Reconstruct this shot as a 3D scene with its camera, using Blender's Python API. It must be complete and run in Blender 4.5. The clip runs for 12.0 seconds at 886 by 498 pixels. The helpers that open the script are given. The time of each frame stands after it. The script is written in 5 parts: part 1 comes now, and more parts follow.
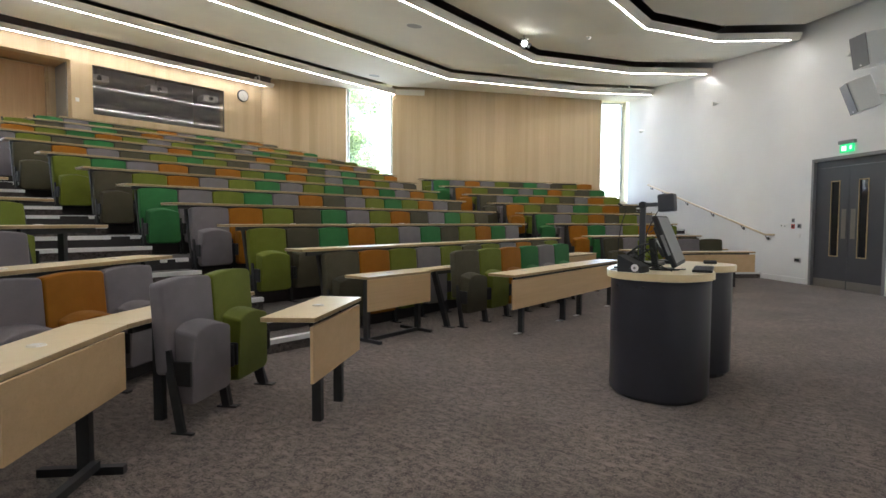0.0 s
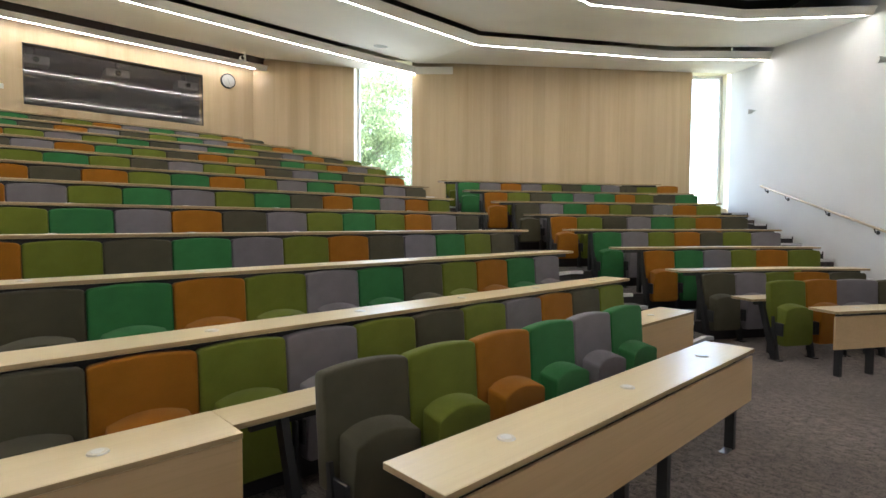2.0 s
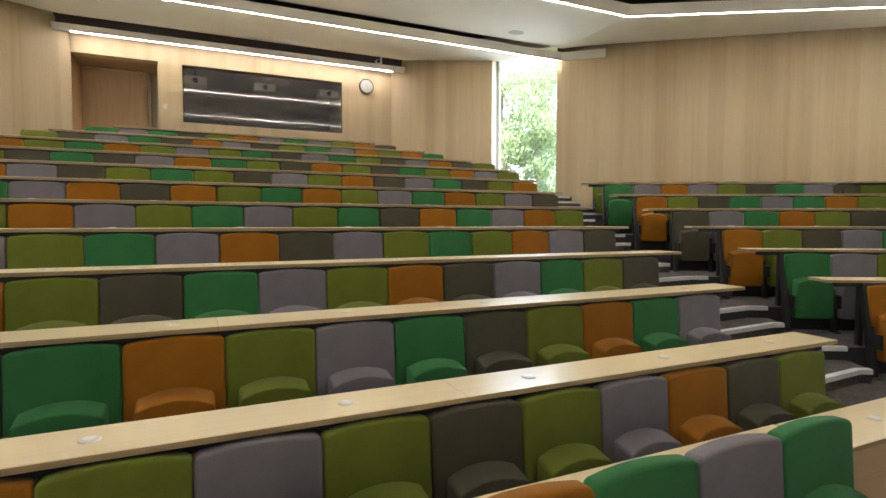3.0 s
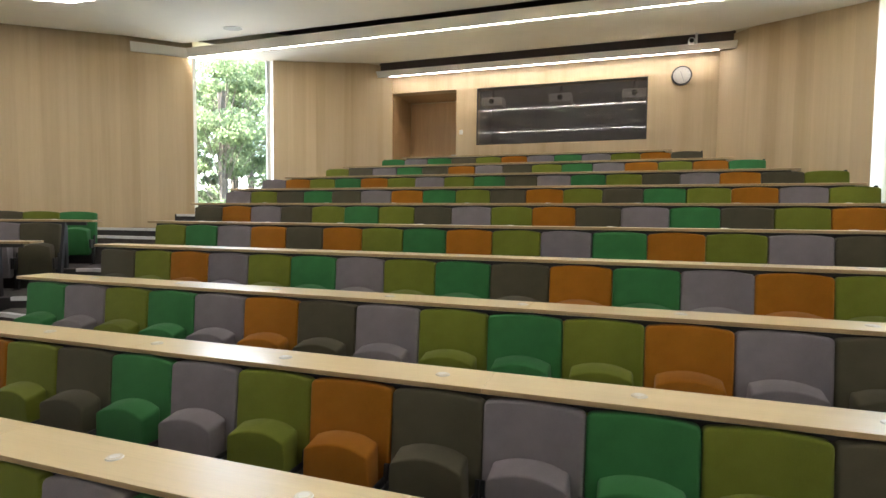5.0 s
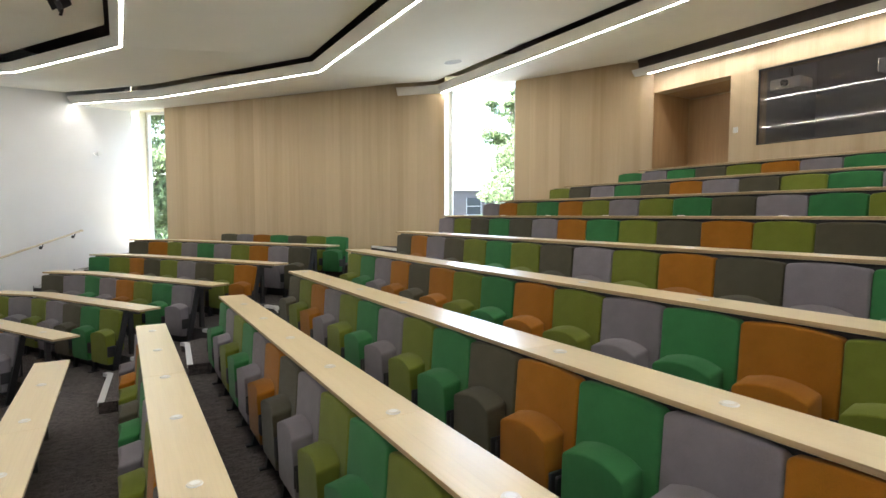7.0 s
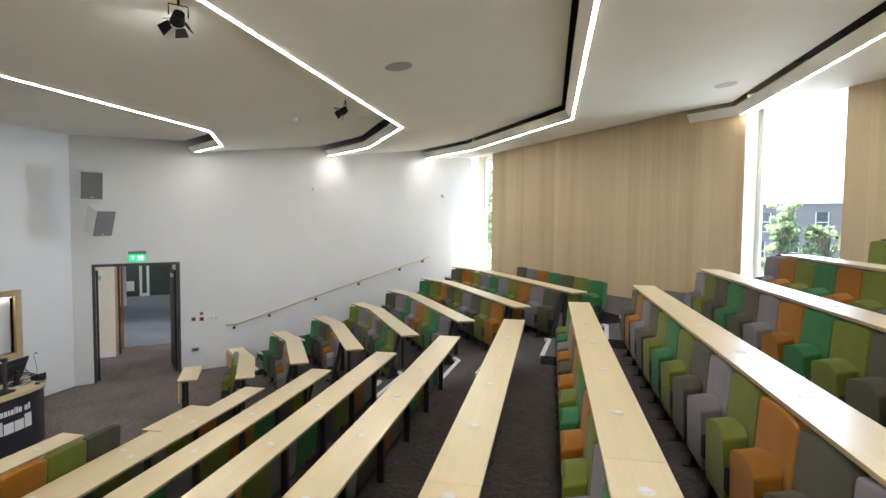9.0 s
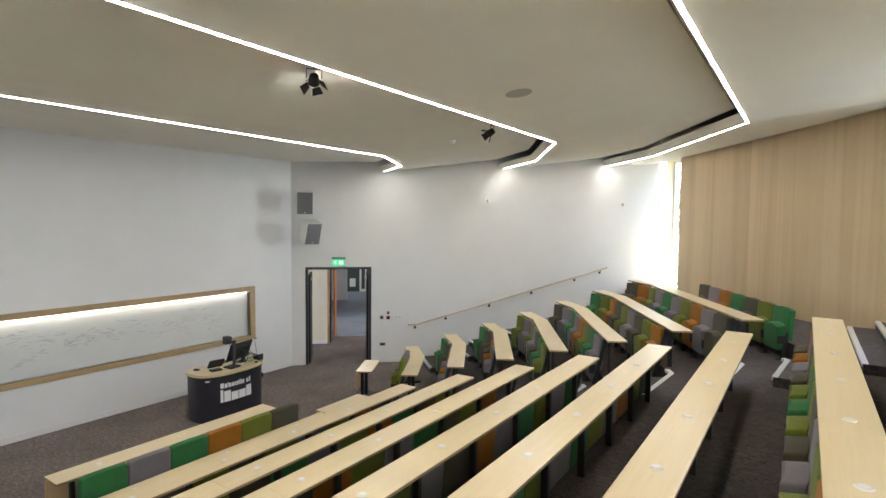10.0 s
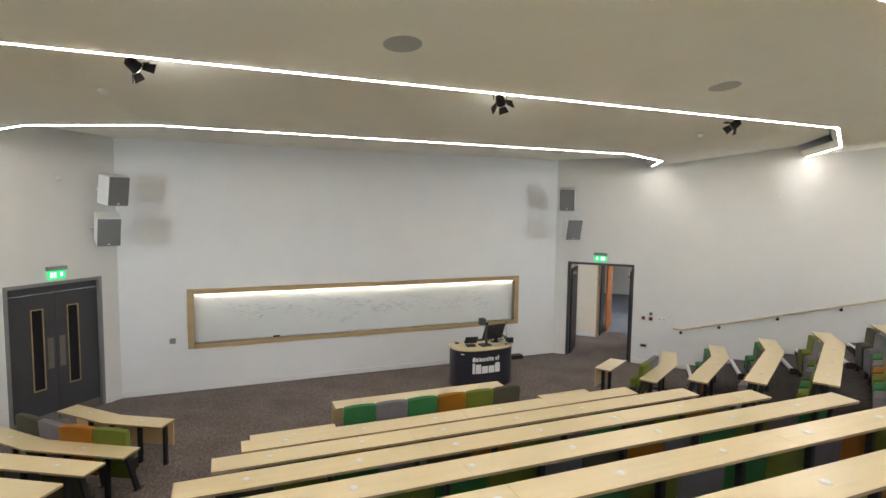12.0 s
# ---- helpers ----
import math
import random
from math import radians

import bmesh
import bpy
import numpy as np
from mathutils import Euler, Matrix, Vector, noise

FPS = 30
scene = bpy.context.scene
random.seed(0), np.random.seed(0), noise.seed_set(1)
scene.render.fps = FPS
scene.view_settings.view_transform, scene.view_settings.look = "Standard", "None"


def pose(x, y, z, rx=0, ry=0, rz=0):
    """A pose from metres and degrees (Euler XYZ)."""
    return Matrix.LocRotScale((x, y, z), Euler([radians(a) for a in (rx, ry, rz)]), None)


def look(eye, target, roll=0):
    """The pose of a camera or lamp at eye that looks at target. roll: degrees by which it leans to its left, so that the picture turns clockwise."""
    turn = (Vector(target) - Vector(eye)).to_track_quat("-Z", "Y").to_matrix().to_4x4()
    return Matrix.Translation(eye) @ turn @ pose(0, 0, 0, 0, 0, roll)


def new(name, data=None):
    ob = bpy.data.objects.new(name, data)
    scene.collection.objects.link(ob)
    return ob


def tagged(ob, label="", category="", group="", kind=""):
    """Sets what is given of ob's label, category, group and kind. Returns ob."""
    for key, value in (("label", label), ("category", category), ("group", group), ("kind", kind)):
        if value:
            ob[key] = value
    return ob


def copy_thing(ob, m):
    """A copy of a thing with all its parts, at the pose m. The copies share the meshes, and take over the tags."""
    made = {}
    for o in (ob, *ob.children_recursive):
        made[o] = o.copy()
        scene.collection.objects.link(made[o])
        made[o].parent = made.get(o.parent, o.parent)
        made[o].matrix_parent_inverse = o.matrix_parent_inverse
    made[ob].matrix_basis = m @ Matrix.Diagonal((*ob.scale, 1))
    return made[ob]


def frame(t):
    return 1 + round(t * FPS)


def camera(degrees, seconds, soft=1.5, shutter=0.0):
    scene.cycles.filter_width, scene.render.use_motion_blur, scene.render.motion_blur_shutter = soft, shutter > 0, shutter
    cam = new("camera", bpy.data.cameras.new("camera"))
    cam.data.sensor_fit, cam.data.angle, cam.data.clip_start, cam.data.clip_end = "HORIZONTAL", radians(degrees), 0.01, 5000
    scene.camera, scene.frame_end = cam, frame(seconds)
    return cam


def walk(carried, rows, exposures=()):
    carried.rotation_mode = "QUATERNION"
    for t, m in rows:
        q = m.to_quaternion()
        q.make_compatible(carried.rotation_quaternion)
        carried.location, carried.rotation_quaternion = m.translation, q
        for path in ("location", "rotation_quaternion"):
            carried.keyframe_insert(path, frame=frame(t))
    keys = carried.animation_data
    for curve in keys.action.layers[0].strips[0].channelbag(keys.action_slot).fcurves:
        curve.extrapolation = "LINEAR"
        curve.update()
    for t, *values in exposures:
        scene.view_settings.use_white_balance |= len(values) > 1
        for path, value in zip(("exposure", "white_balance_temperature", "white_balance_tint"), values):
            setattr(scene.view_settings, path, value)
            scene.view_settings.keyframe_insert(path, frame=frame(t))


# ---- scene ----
from mathutils.geometry import tessellate_polygon

cam = camera(79.04, 12.0, soft=1.5)
PATH = [
    (0, (-6.522, 0.346, 1.252), (-4.972, 1.605, 1.148), 0.2),
    (0.5, (-5.671, 0.872, 1.282), (-4.14, 2.154, 1.178), 0.2),
    (1, (-4.71, 1.354, 1.351), (-3.23, 2.696, 1.249), 0.2),
    (1.5, (-3.755, 1.736, 1.459), (-2.298, 3.103, 1.36), 0.1),
    (2, (-2.753, 2.14, 1.563), (-1.383, 3.594, 1.466), 0.2),
    (2.5, (-1.955, 2.468, 1.68), (-0.805, 4.101, 1.58), 0.2),
    (3, (-1.252, 2.83, 1.792), (-0.408, 4.641, 1.688), 0.1),
    (3.5, (-0.553, 3.17, 1.895), (-0.068, 5.107, 1.798), 0.0),
    (3.7, (-0.236, 3.294, 1.925), (0.085, 5.266, 1.832), 0.2),
    (5.3, (2.216, 4.73, 2.392), (1.384, 6.545, 2.276), 0.4),
    (5.5, (2.43, 4.965, 2.425), (1.48, 6.721, 2.313), 0.3),
    (6, (2.937, 5.573, 2.538), (1.682, 7.127, 2.428), 0.2),
    (6.5, (3.391, 6.204, 2.652), (1.881, 7.51, 2.534), 0.2),
    (6.7, (3.522, 6.484, 2.679), (1.924, 7.682, 2.559), 0.1),
    (8.3, (4.184, 8.499, 3.338), (2.193, 8.651, 3.211), 0.5),
    (8.5, (4.181, 8.829, 3.339), (2.185, 8.824, 3.226), 0.5),
    (9, (4.162, 9.532, 3.451), (2.203, 9.141, 3.347), 0.5),
    (9.5, (4.093, 10.099, 3.565), (2.251, 9.327, 3.462), 0.5),
    (10, (3.969, 10.655, 3.704), (2.314, 9.538, 3.597), 0.5),
    (10.5, (3.813, 11.091, 3.796), (2.358, 9.723, 3.681), 0.6),
    (11, (3.592, 11.519, 3.817), (2.376, 9.937, 3.69), 0.7),
    (11.5, (3.378, 11.803, 3.843), (2.408, 10.06, 3.699), 0.7),
    (12, (3.055, 12.029, 3.917), (2.307, 10.181, 3.754), 0.8),
]
walk(cam, [(t, look(eye, target, roll)) for t, eye, target, roll in PATH],
     exposures=[(0.0, 4.66, 6250, 10), (2.4, 4.65, 6280, 10), (3.0, 4.62, 6580, 10), (6.0, 4.54, 6580, 10), (6.6, 4.54, 6420, 10), (8.5, 4.62, 6150, 10),
                (9.5, 4.63, 6220, 10), (10.5, 4.62, 6500, 10), (12.0, 4.62, 6580, 10)])

# ---------------------------------------------------------------- world and daylight
world = bpy.data.worlds.new("sky")
scene.world = world
world.use_nodes = True
wn = world.node_tree.nodes
sky = wn.new("ShaderNodeTexSky")
sky.sky_type = "NISHITA"
sky.sun_disc = False
sky.sun_elevation = radians(60)
sky.sun_rotation = radians(225)
sky.dust_density = 2.0
world.node_tree.links.new(sky.outputs[0], wn["Background"].inputs[0])
wn["Background"].inputs[1].default_value = 0.09

sun_data = bpy.data.lights.new("sun", "SUN")
sun_data.energy = 3.0
sun_data.angle = radians(4)
sun_data.color = (1.0, 0.96, 0.9)
sun = new("sun", sun_data)
sun.matrix_world = look((-13, -13, 34), (0, 0, 0))

# daylight in the openings of the side windows, front and rear
DAY_W = (0.65, 1.5)

LED_POWER = 2.7

# ---------------------------------------------------------------- materials
MATS = {}


def nodes_of(name):
    m = bpy.data.materials.new(name)
    m.use_nodes = True
    nt = m.node_tree
    return m, nt, nt.nodes["Principled BSDF"]


def mix_col(nt, fac, a, b):
    n = nt.nodes.new("ShaderNodeMix")
    n.data_type = "RGBA"
    for k, v in ((6, a), (7, b)):
        if isinstance(v, tuple):
            n.inputs[k].default_value = (*v, 1)
        else:
            nt.links.new(v, n.inputs[k])
    if isinstance(fac, (int, float)):
        n.inputs[0].default_value = fac
    else:
        nt.links.new(fac, n.inputs[0])
    return n.outputs[2]


def noise_of(nt, scale, detail=4.0, stretch=(1, 1, 1), rough=0.55, shift=None):
    tc = nt.nodes.new("ShaderNodeTexCoord")
    mp = nt.nodes.new("ShaderNodeMapping")
    mp.inputs["Scale"].default_value = stretch
    nt.links.new(tc.outputs["Object"], mp.inputs[0])
    if shift is not None:
        nt.links.new(shift, mp.inputs["Location"])
    n = nt.nodes.new("ShaderNodeTexNoise")
    n.inputs["Scale"].default_value = scale
    n.inputs["Detail"].default_value = detail
    n.inputs["Roughness"].default_value = rough
    nt.links.new(mp.outputs[0], n.inputs["Vector"])
    return n.outputs["Fac"]


def ramp_of(nt, src, lo, hi):
    r = nt.nodes.new("ShaderNodeMapRange")
    r.inputs[1].default_value, r.inputs[2].default_value = lo, hi
    nt.links.new(src, r.inputs[0])
    return r.outputs[0]


def bump_of(nt, bsdf, src, strength, distance):
    b = nt.nodes.new("ShaderNodeBump")
    b.inputs["Strength"].default_value = strength
    b.inputs["Distance"].default_value = distance
    nt.links.new(src, b.inputs["Height"])
    nt.links.new(b.outputs[0], bsdf.inputs["Normal"])


def random_of(nt):
    return nt.nodes.new("ShaderNodeObjectInfo").outputs["Random"]


def paint(name, col, rough=0.6, var=0.05, bump=0.05):
    m, nt, b = nodes_of(name)
    n1 = noise_of(nt, 1.3, 3)
    n2 = noise_of(nt, 180, 2)
    d = tuple(c * (1 - var) for c in col)
    nt.links.new(mix_col(nt, ramp_of(nt, n1, 0.35, 0.65), d, col), b.inputs["Base Color"])
    b.inputs["Roughness"].default_value = rough
    bump_of(nt, b, n2, bump, 0.002)
    return m


def fabric(name, col):
    m, nt, b = nodes_of(name)
    fine = noise_of(nt, 420, 2)
    broad = noise_of(nt, 5, 3)
    tc = nt.nodes.new("ShaderNodeTexCoord")
    wx = nt.nodes.new("ShaderNodeTexWave")
    wx.inputs["Scale"].default_value = 110
    wx.inputs["Distortion"].default_value = 1.5
    nt.links.new(tc.outputs["Object"], wx.inputs["Vector"])
    d = tuple(c * 0.72 for c in col)
    base = mix_col(nt, ramp_of(nt, fine, 0.3, 0.7), d, col)
    worn = mix_col(nt, ramp_of(nt, broad, 0.40, 0.80), base, tuple(min(1, c * 1.03 + 0.002) for c in col))
    shade = mix_col(nt, random_of(nt), tuple(c * 0.9 for c in (1, 1, 1)), (1.0, 1.0, 1.0))
    mul = nt.nodes.new("ShaderNodeMix")
    mul.data_type = "RGBA"
    mul.blend_type = "MULTIPLY"
    mul.inputs[0].default_value = 1
    nt.links.new(worn, mul.inputs[6])
    nt.links.new(shade, mul.inputs[7])
    nt.links.new(mul.outputs[2], b.inputs["Base Color"])
    b.inputs["Roughness"].default_value = 0.95
    b.inputs["Sheen Weight"].default_value = 0.10
    b.inputs["Sheen Roughness"].default_value = 0.5
    b.inputs["Specular IOR Level"].default_value = 0.15
    bump_of(nt, b, wx.outputs["Fac"], 0.25, 0.001)
    return m


def wood(name, light, dark, axis, rough=0.4, coat=0.0, tone=0.0, grain=1.0, pore=0.8, band_tone=0.0):
    """axis: 0 grain along x, 2 along z."""
    m, nt, b = nodes_of(name)
    st = [14, 14, 14]
    st[axis] = 0.7
    rnd = random_of(nt)
    comb = nt.nodes.new("ShaderNodeCombineXYZ")
    mul = nt.nodes.new("ShaderNodeMath")
    mul.operation = "MULTIPLY"
    mul.inputs[1].default_value = 40
    nt.links.new(rnd, mul.inputs[0])
    for k in range(3):
        nt.links.new(mul.outputs[0], comb.inputs[k])
    n1 = noise_of(nt, 1.0 * grain, 5, st, 0.6, comb.outputs[0])
    st2 = [90, 90, 90]
    st2[axis] = 2
    n2 = noise_of(nt, 1.0, 3, st2, 0.5, comb.outputs[0])
    c1 = mix_col(nt, ramp_of(nt, n1, 0.3, 0.72), light, dark)
    c2 = mix_col(nt, ramp_of(nt, n2, 0.5, 0.9), c1, tuple(c * pore for c in dark))
    if band_tone:
        geo = nt.nodes.new("ShaderNodeNewGeometry")
        mp = nt.nodes.new("ShaderNodeMapping")
        mp.inputs["Scale"].default_value = (2.6, 2.6, 0.06)
        nt.links.new(geo.outputs["Position"], mp.inputs[0])
        wide = nt.nodes.new("ShaderNodeTexNoise")
        wide.inputs["Scale"].default_value = 1.0
        wide.inputs["Detail"].default_value = 3.0
        wide.inputs["Roughness"].default_value = 0.65
        nt.links.new(mp.outputs[0], wide.inputs["Vector"])
        n3 = wide.outputs["Fac"]
        w = nt.nodes.new("ShaderNodeMix")
        w.data_type = "RGBA"
        w.blend_type = "MULTIPLY"
        w.inputs[0].default_value = 1
        nt.links.new(c2, w.inputs[6])
        nt.links.new(mix_col(nt, ramp_of(nt, n3, 0.33, 0.52), (1 - band_tone, 1 - band_tone * 1.25, 1 - band_tone * 1.6), (1, 1, 1)), w.inputs[7])
        c2 = w.outputs[2]
    if tone:
        t = nt.nodes.new("ShaderNodeMix")
        t.data_type = "RGBA"
        t.blend_type = "MULTIPLY"
        t.inputs[0].default_value = 1
        nt.links.new(c2, t.inputs[6])
        nt.links.new(mix_col(nt, rnd, (1 - tone, 1 - tone * 1.15, 1 - tone * 1.4), (1, 1, 1)), t.inputs[7])
        c2 = t.outputs[2]
    nt.links.new(c2, b.inputs["Base Color"])
    b.inputs["Roughness"].default_value = rough
    b.inputs["Coat Weight"].default_value = coat
    b.inputs["Coat Roughness"].default_value = 0.30
    bump_of(nt, b, n2, 0.06, 0.001)
    return m


def carpet(name, a, b_, scale=95):
    m, nt, b = nodes_of(name)
    f1 = noise_of(nt, scale, 3, rough=0.7)
    f2 = noise_of(nt, scale * 0.25, 5, rough=0.8)
    f3 = noise_of(nt, 1.1, 4)
    f4 = noise_of(nt, scale * 0.30, 3, (1.0, 0.32, 1.0), 0.7)
    c = mix_col(nt, ramp_of(nt, f2, 0.40, 0.60), a, b_)
    c = mix_col(nt, ramp_of(nt, f4, 0.50, 0.66), c, tuple(x * 1.2 for x in b_))
    c = mix_col(nt, ramp_of(nt, f1, 0.5, 0.72), c, tuple(x * 1.5 for x in b_))
    c = mix_col(nt, ramp_of(nt, f3, 0.35, 1.05), c, a)
    nt.links.new(c, b.inputs["Base Color"])
    b.inputs["Roughness"].default_value = 1.0
    b.inputs["Specular IOR Level"].default_value = 0.1
    b.inputs["Sheen Weight"].default_value = 0.16
    b.inputs["Sheen Roughness"].default_value = 0.35
    bump_of(nt, b, f1, 0.7, 0.006)
    return m


def plain(name, col, rough=0.5, metal=0.0, var=0.12, scale=35, coat=0.0):
    m, nt, b = nodes_of(name)
    n = noise_of(nt, scale, 4)
    nt.links.new(mix_col(nt, ramp_of(nt, n, 0.3, 0.7), tuple(c * (1 - var) for c in col), col), b.inputs["Base Color"])
    b.inputs["Roughness"].default_value = rough
    b.inputs["Metallic"].default_value = metal
    b.inputs["Coat Weight"].default_value = coat
    bump_of(nt, b, noise_of(nt, 300, 2), 0.04, 0.001)
    return m


def glow(name, col, strength):
    m, nt, b = nodes_of(name)
    b.inputs["Base Color"].default_value = (*col, 1)
    b.inputs["Emission Color"].default_value = (*col, 1)
    b.inputs["Emission Strength"].default_value = strength
    return m


def pane(name, tint=(1, 1, 1), rough=0.0):
    m, nt, b = nodes_of(name)
    b.inputs["Base Color"].default_value = (*tint, 1)
    b.inputs["Roughness"].default_value = rough
    b.inputs["Transmission Weight"].default_value = 1.0
    b.inputs["IOR"].default_value = 1.02
    return m


WALL = paint("white_wall_paint", (0.80, 0.80, 0.80), 0.65, 0.03)
CEIL = paint("ceiling_paint", (0.86, 0.84, 0.765), 0.8, 0.03, 0.03)
REVEAL = paint("cream_reveal_paint", (0.80, 0.74, 0.55), 0.6)
VENEER = wood("maple_veneer", (0.65, 0.515, 0.325), (0.615, 0.475, 0.292), 2, 0.45, 0.0, 0.11, pore=0.94, band_tone=0.14)
BIRCH = wood("birch_top", (0.78, 0.64, 0.39), (0.73, 0.585, 0.335), 0, 0.32, 0.40, 0.05, pore=0.93)
PANEL = wood("tan_panel", (0.68, 0.475, 0.265), (0.62, 0.42, 0.22), 0, 0.45, 0.1, 0.05, pore=0.93)
PLYEDGE = wood("ply_edge", (0.46, 0.33, 0.18), (0.33, 0.23, 0.12), 0, 0.6)
# browner veneer: the unlit recess's shade is put into its colour
RECESSWOOD = wood("door_veneer", (0.52, 0.33, 0.16), (0.45, 0.27, 0.12), 2, 0.45)
PALEOAK = wood("pale_oak", (0.60, 0.50, 0.35), (0.52, 0.42, 0.28), 0, 0.45)
OAK = wood("oak_frame", (0.50, 0.37, 0.20), (0.40, 0.28, 0.14), 0, 0.45)
CARPET = carpet("carpet", (0.066, 0.055, 0.051), (0.222, 0.180, 0.160))
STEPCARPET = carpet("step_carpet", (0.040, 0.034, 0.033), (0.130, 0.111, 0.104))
RISER = plain("riser_vinyl", (0.034, 0.030, 0.031), 0.75)
NOSING = plain("aluminium_nosing", (0.78, 0.78, 0.78), 0.45, 0.15, 0.1)
BLACK = plain("black_steel", (0.018, 0.018, 0.020), 0.45, 0.0)
LECTERN = plain("lectern_black", (0.027, 0.027, 0.036), 0.32, 0.0, 0.1, 8)
PLASTIC = plain("black_plastic", (0.02, 0.02, 0.022), 0.5)
GREYP = plain("grey_plastic", (0.25, 0.25, 0.26), 0.5)
DARKGREY = plain("dark_grey_plastic", (0.055, 0.055, 0.066), 0.5)
SPEAKER = plain("speaker_grille", (0.24, 0.24, 0.25), 0.7, 0, 0.3, 220)
GRILLE = plain("pale_grille", (0.48, 0.48, 0.46), 0.7, 0, 0.15, 260)
WHITEP = plain("white_plastic", (0.8, 0.8, 0.78), 0.4, 0, 0.05)
BARNBLACK = plain("matt_black_steel", (0.016, 0.013, 0.012), 0.9)
DISCWHITE = plain("disc_plastic", (0.84, 0.82, 0.78), 0.3, 0, 0.05)
DISCCAP = plain("disc_cap", (0.76, 0.70, 0.60), 0.3, 0, 0.05)
STEEL = plain("brushed_steel", (0.55, 0.54, 0.52), 0.35, 0.9, 0.15, 60)
DULLSTEEL = plain("dull_steel", (0.22, 0.20, 0.18), 0.5, 0.3, 0.15, 30)
DOORGREY = plain("door_grey_laminate", (0.060, 0.062, 0.072), 0.4, 0, 0.08, 6)
ORANGEDOOR = plain("orange_laminate", (0.75, 0.20, 0.01), 0.4, 0, 0.06, 5)
CREAM = paint("cream_wall_paint", (0.80, 0.74, 0.62), 0.65, 0.03)
DOORDARK = plain("dark_door_edge", (0.030, 0.027, 0.026), 0.5)
DARKGREEN = paint("dark_green_paint", (0.05, 0.075, 0.065), 0.6)
BLUECARPET = carpet("blue_carpet", (0.12, 0.14, 0.18), (0.19, 0.22, 0.27))
# glow of the panels added to brighten lobby and corridor
LOBBYFILL = glow("lobby_fill_panel", (1.0, 0.97, 0.92), 0.65)
CONTROLGREY = paint("control_room_paint", (0.32, 0.31, 0.30), 0.8)
# dark colour standing in for the shade in the ceiling gaps
GAPSHADE = plain("gap_shade", (0.10, 0.082, 0.078), 0.9)
BOARD = plain("whiteboard_surface", (0.72, 0.74, 0.74), 0.18, 0, 0.05, 2)
SMUDGE = plain("marker_smudge", (0.46, 0.48, 0.50), 0.3, 0, 0.2, 20)
# dark monitor display, its glare mixed into the base colour
GLARESCREEN = plain("glare_screen", (0.17, 0.175, 0.19), 0.3)
LIGHTSCREEN = plain("pale_screen", (0.62, 0.64, 0.66), 0.25)
RED = plain("red_plastic", (0.5, 0.03, 0.02), 0.4)
LETTER = plain("white_vinyl", (0.85, 0.85, 0.86), 0.4, 0, 0.03)
CLOCKFACE = plain("clock_face", (0.44, 0.43, 0.41), 0.5, 0, 0.04)
LED = glow("led_white", (1.0, 0.945, 0.875), LED_POWER)
BACKLED = glow("led_warm_back", (1.0, 0.94, 0.90), LED_POWER * 1.0)
BOARDLED = glow("board_led", (1.0, 0.90, 0.72), 0.62)
SPOTGLOW = glow("spot_lens", (1.0, 0.98, 0.92), 6.0)
SIGNGREEN = glow("exit_green", (0.02, 0.55, 0.18), 0.055)
SIGNWHITE = glow("exit_white", (0.8, 1.0, 0.85), 0.065)
GLASS = pane("window_glass")
SMOKED = bpy.data.materials.new("smoked_clear_glass")
SMOKED.use_nodes = True
pane_tree = SMOKED.node_tree
pane_tree.nodes.clear()
see = pane_tree.nodes.new("ShaderNodeBsdfTransparent")
see.inputs["Color"].default_value = (0.80, 0.79, 0.79, 1)
shine = pane_tree.nodes.new("ShaderNodeBsdfGlossy")
shine.inputs["Roughness"].default_value = 0.0
# grey diffuse share imitates the haze of reflections on the glass
haze = pane_tree.nodes.new("ShaderNodeBsdfDiffuse")
haze.inputs["Color"].default_value = (0.17, 0.155, 0.155, 1)
glass_out = pane_tree.nodes.new("ShaderNodeOutputMaterial")
behind = see
for share, layer in ((0.13, haze), (0.05, shine)):
    pane_mix = pane_tree.nodes.new("ShaderNodeMixShader")
    pane_mix.inputs[0].default_value = share
    pane_tree.links.new(behind.outputs[0], pane_mix.inputs[1])
    pane_tree.links.new(layer.outputs[0], pane_mix.inputs[2])
    behind = pane_mix
pane_tree.links.new(behind.outputs[0], glass_out.inputs["Surface"])
DARKGLASS = plain("smoked_glass", (0.022, 0.022, 0.026), 0.03)
LEAF = plain("leaf", (0.180, 0.240, 0.125), 0.6, 0, 0.3, 3)
LEAF2 = plain("leaf_pale", (0.26, 0.34, 0.18), 0.6, 0, 0.25, 3)
BARK = plain("bark", (0.15, 0.125, 0.10), 0.9, 0, 0.4, 8)
GRASS = plain("grass", (0.085, 0.10, 0.055), 0.9, 0, 0.4, 2)
FACADE = plain("brown_cladding", (0.085, 0.072, 0.070), 0.7, 0, 0.15, 1)
FARGLASS = plain("far_window_glass", (0.03, 0.033, 0.037), 0.2)
FACADEWHITE = plain("pale_window_frame", (0.30, 0.30, 0.30), 0.8, 0, 0.05, 1)
for lm in (LEAF, LEAF2):
    nt = lm.node_tree
    b = nt.nodes["Principled BSDF"]
    tr = nt.nodes.new("ShaderNodeBsdfTranslucent")
    mx = nt.nodes.new("ShaderNodeMixShader")
    mx.inputs[0].default_value = 0.70
    nt.links.new(b.inputs["Base Color"].links[0].from_socket, tr.inputs["Color"])
    nt.links.new(b.outputs[0], mx.inputs[1])
    nt.links.new(tr.outputs[0], mx.inputs[2])
    nt.links.new(mx.outputs[0], nt.nodes["Material Output"].inputs["Surface"])
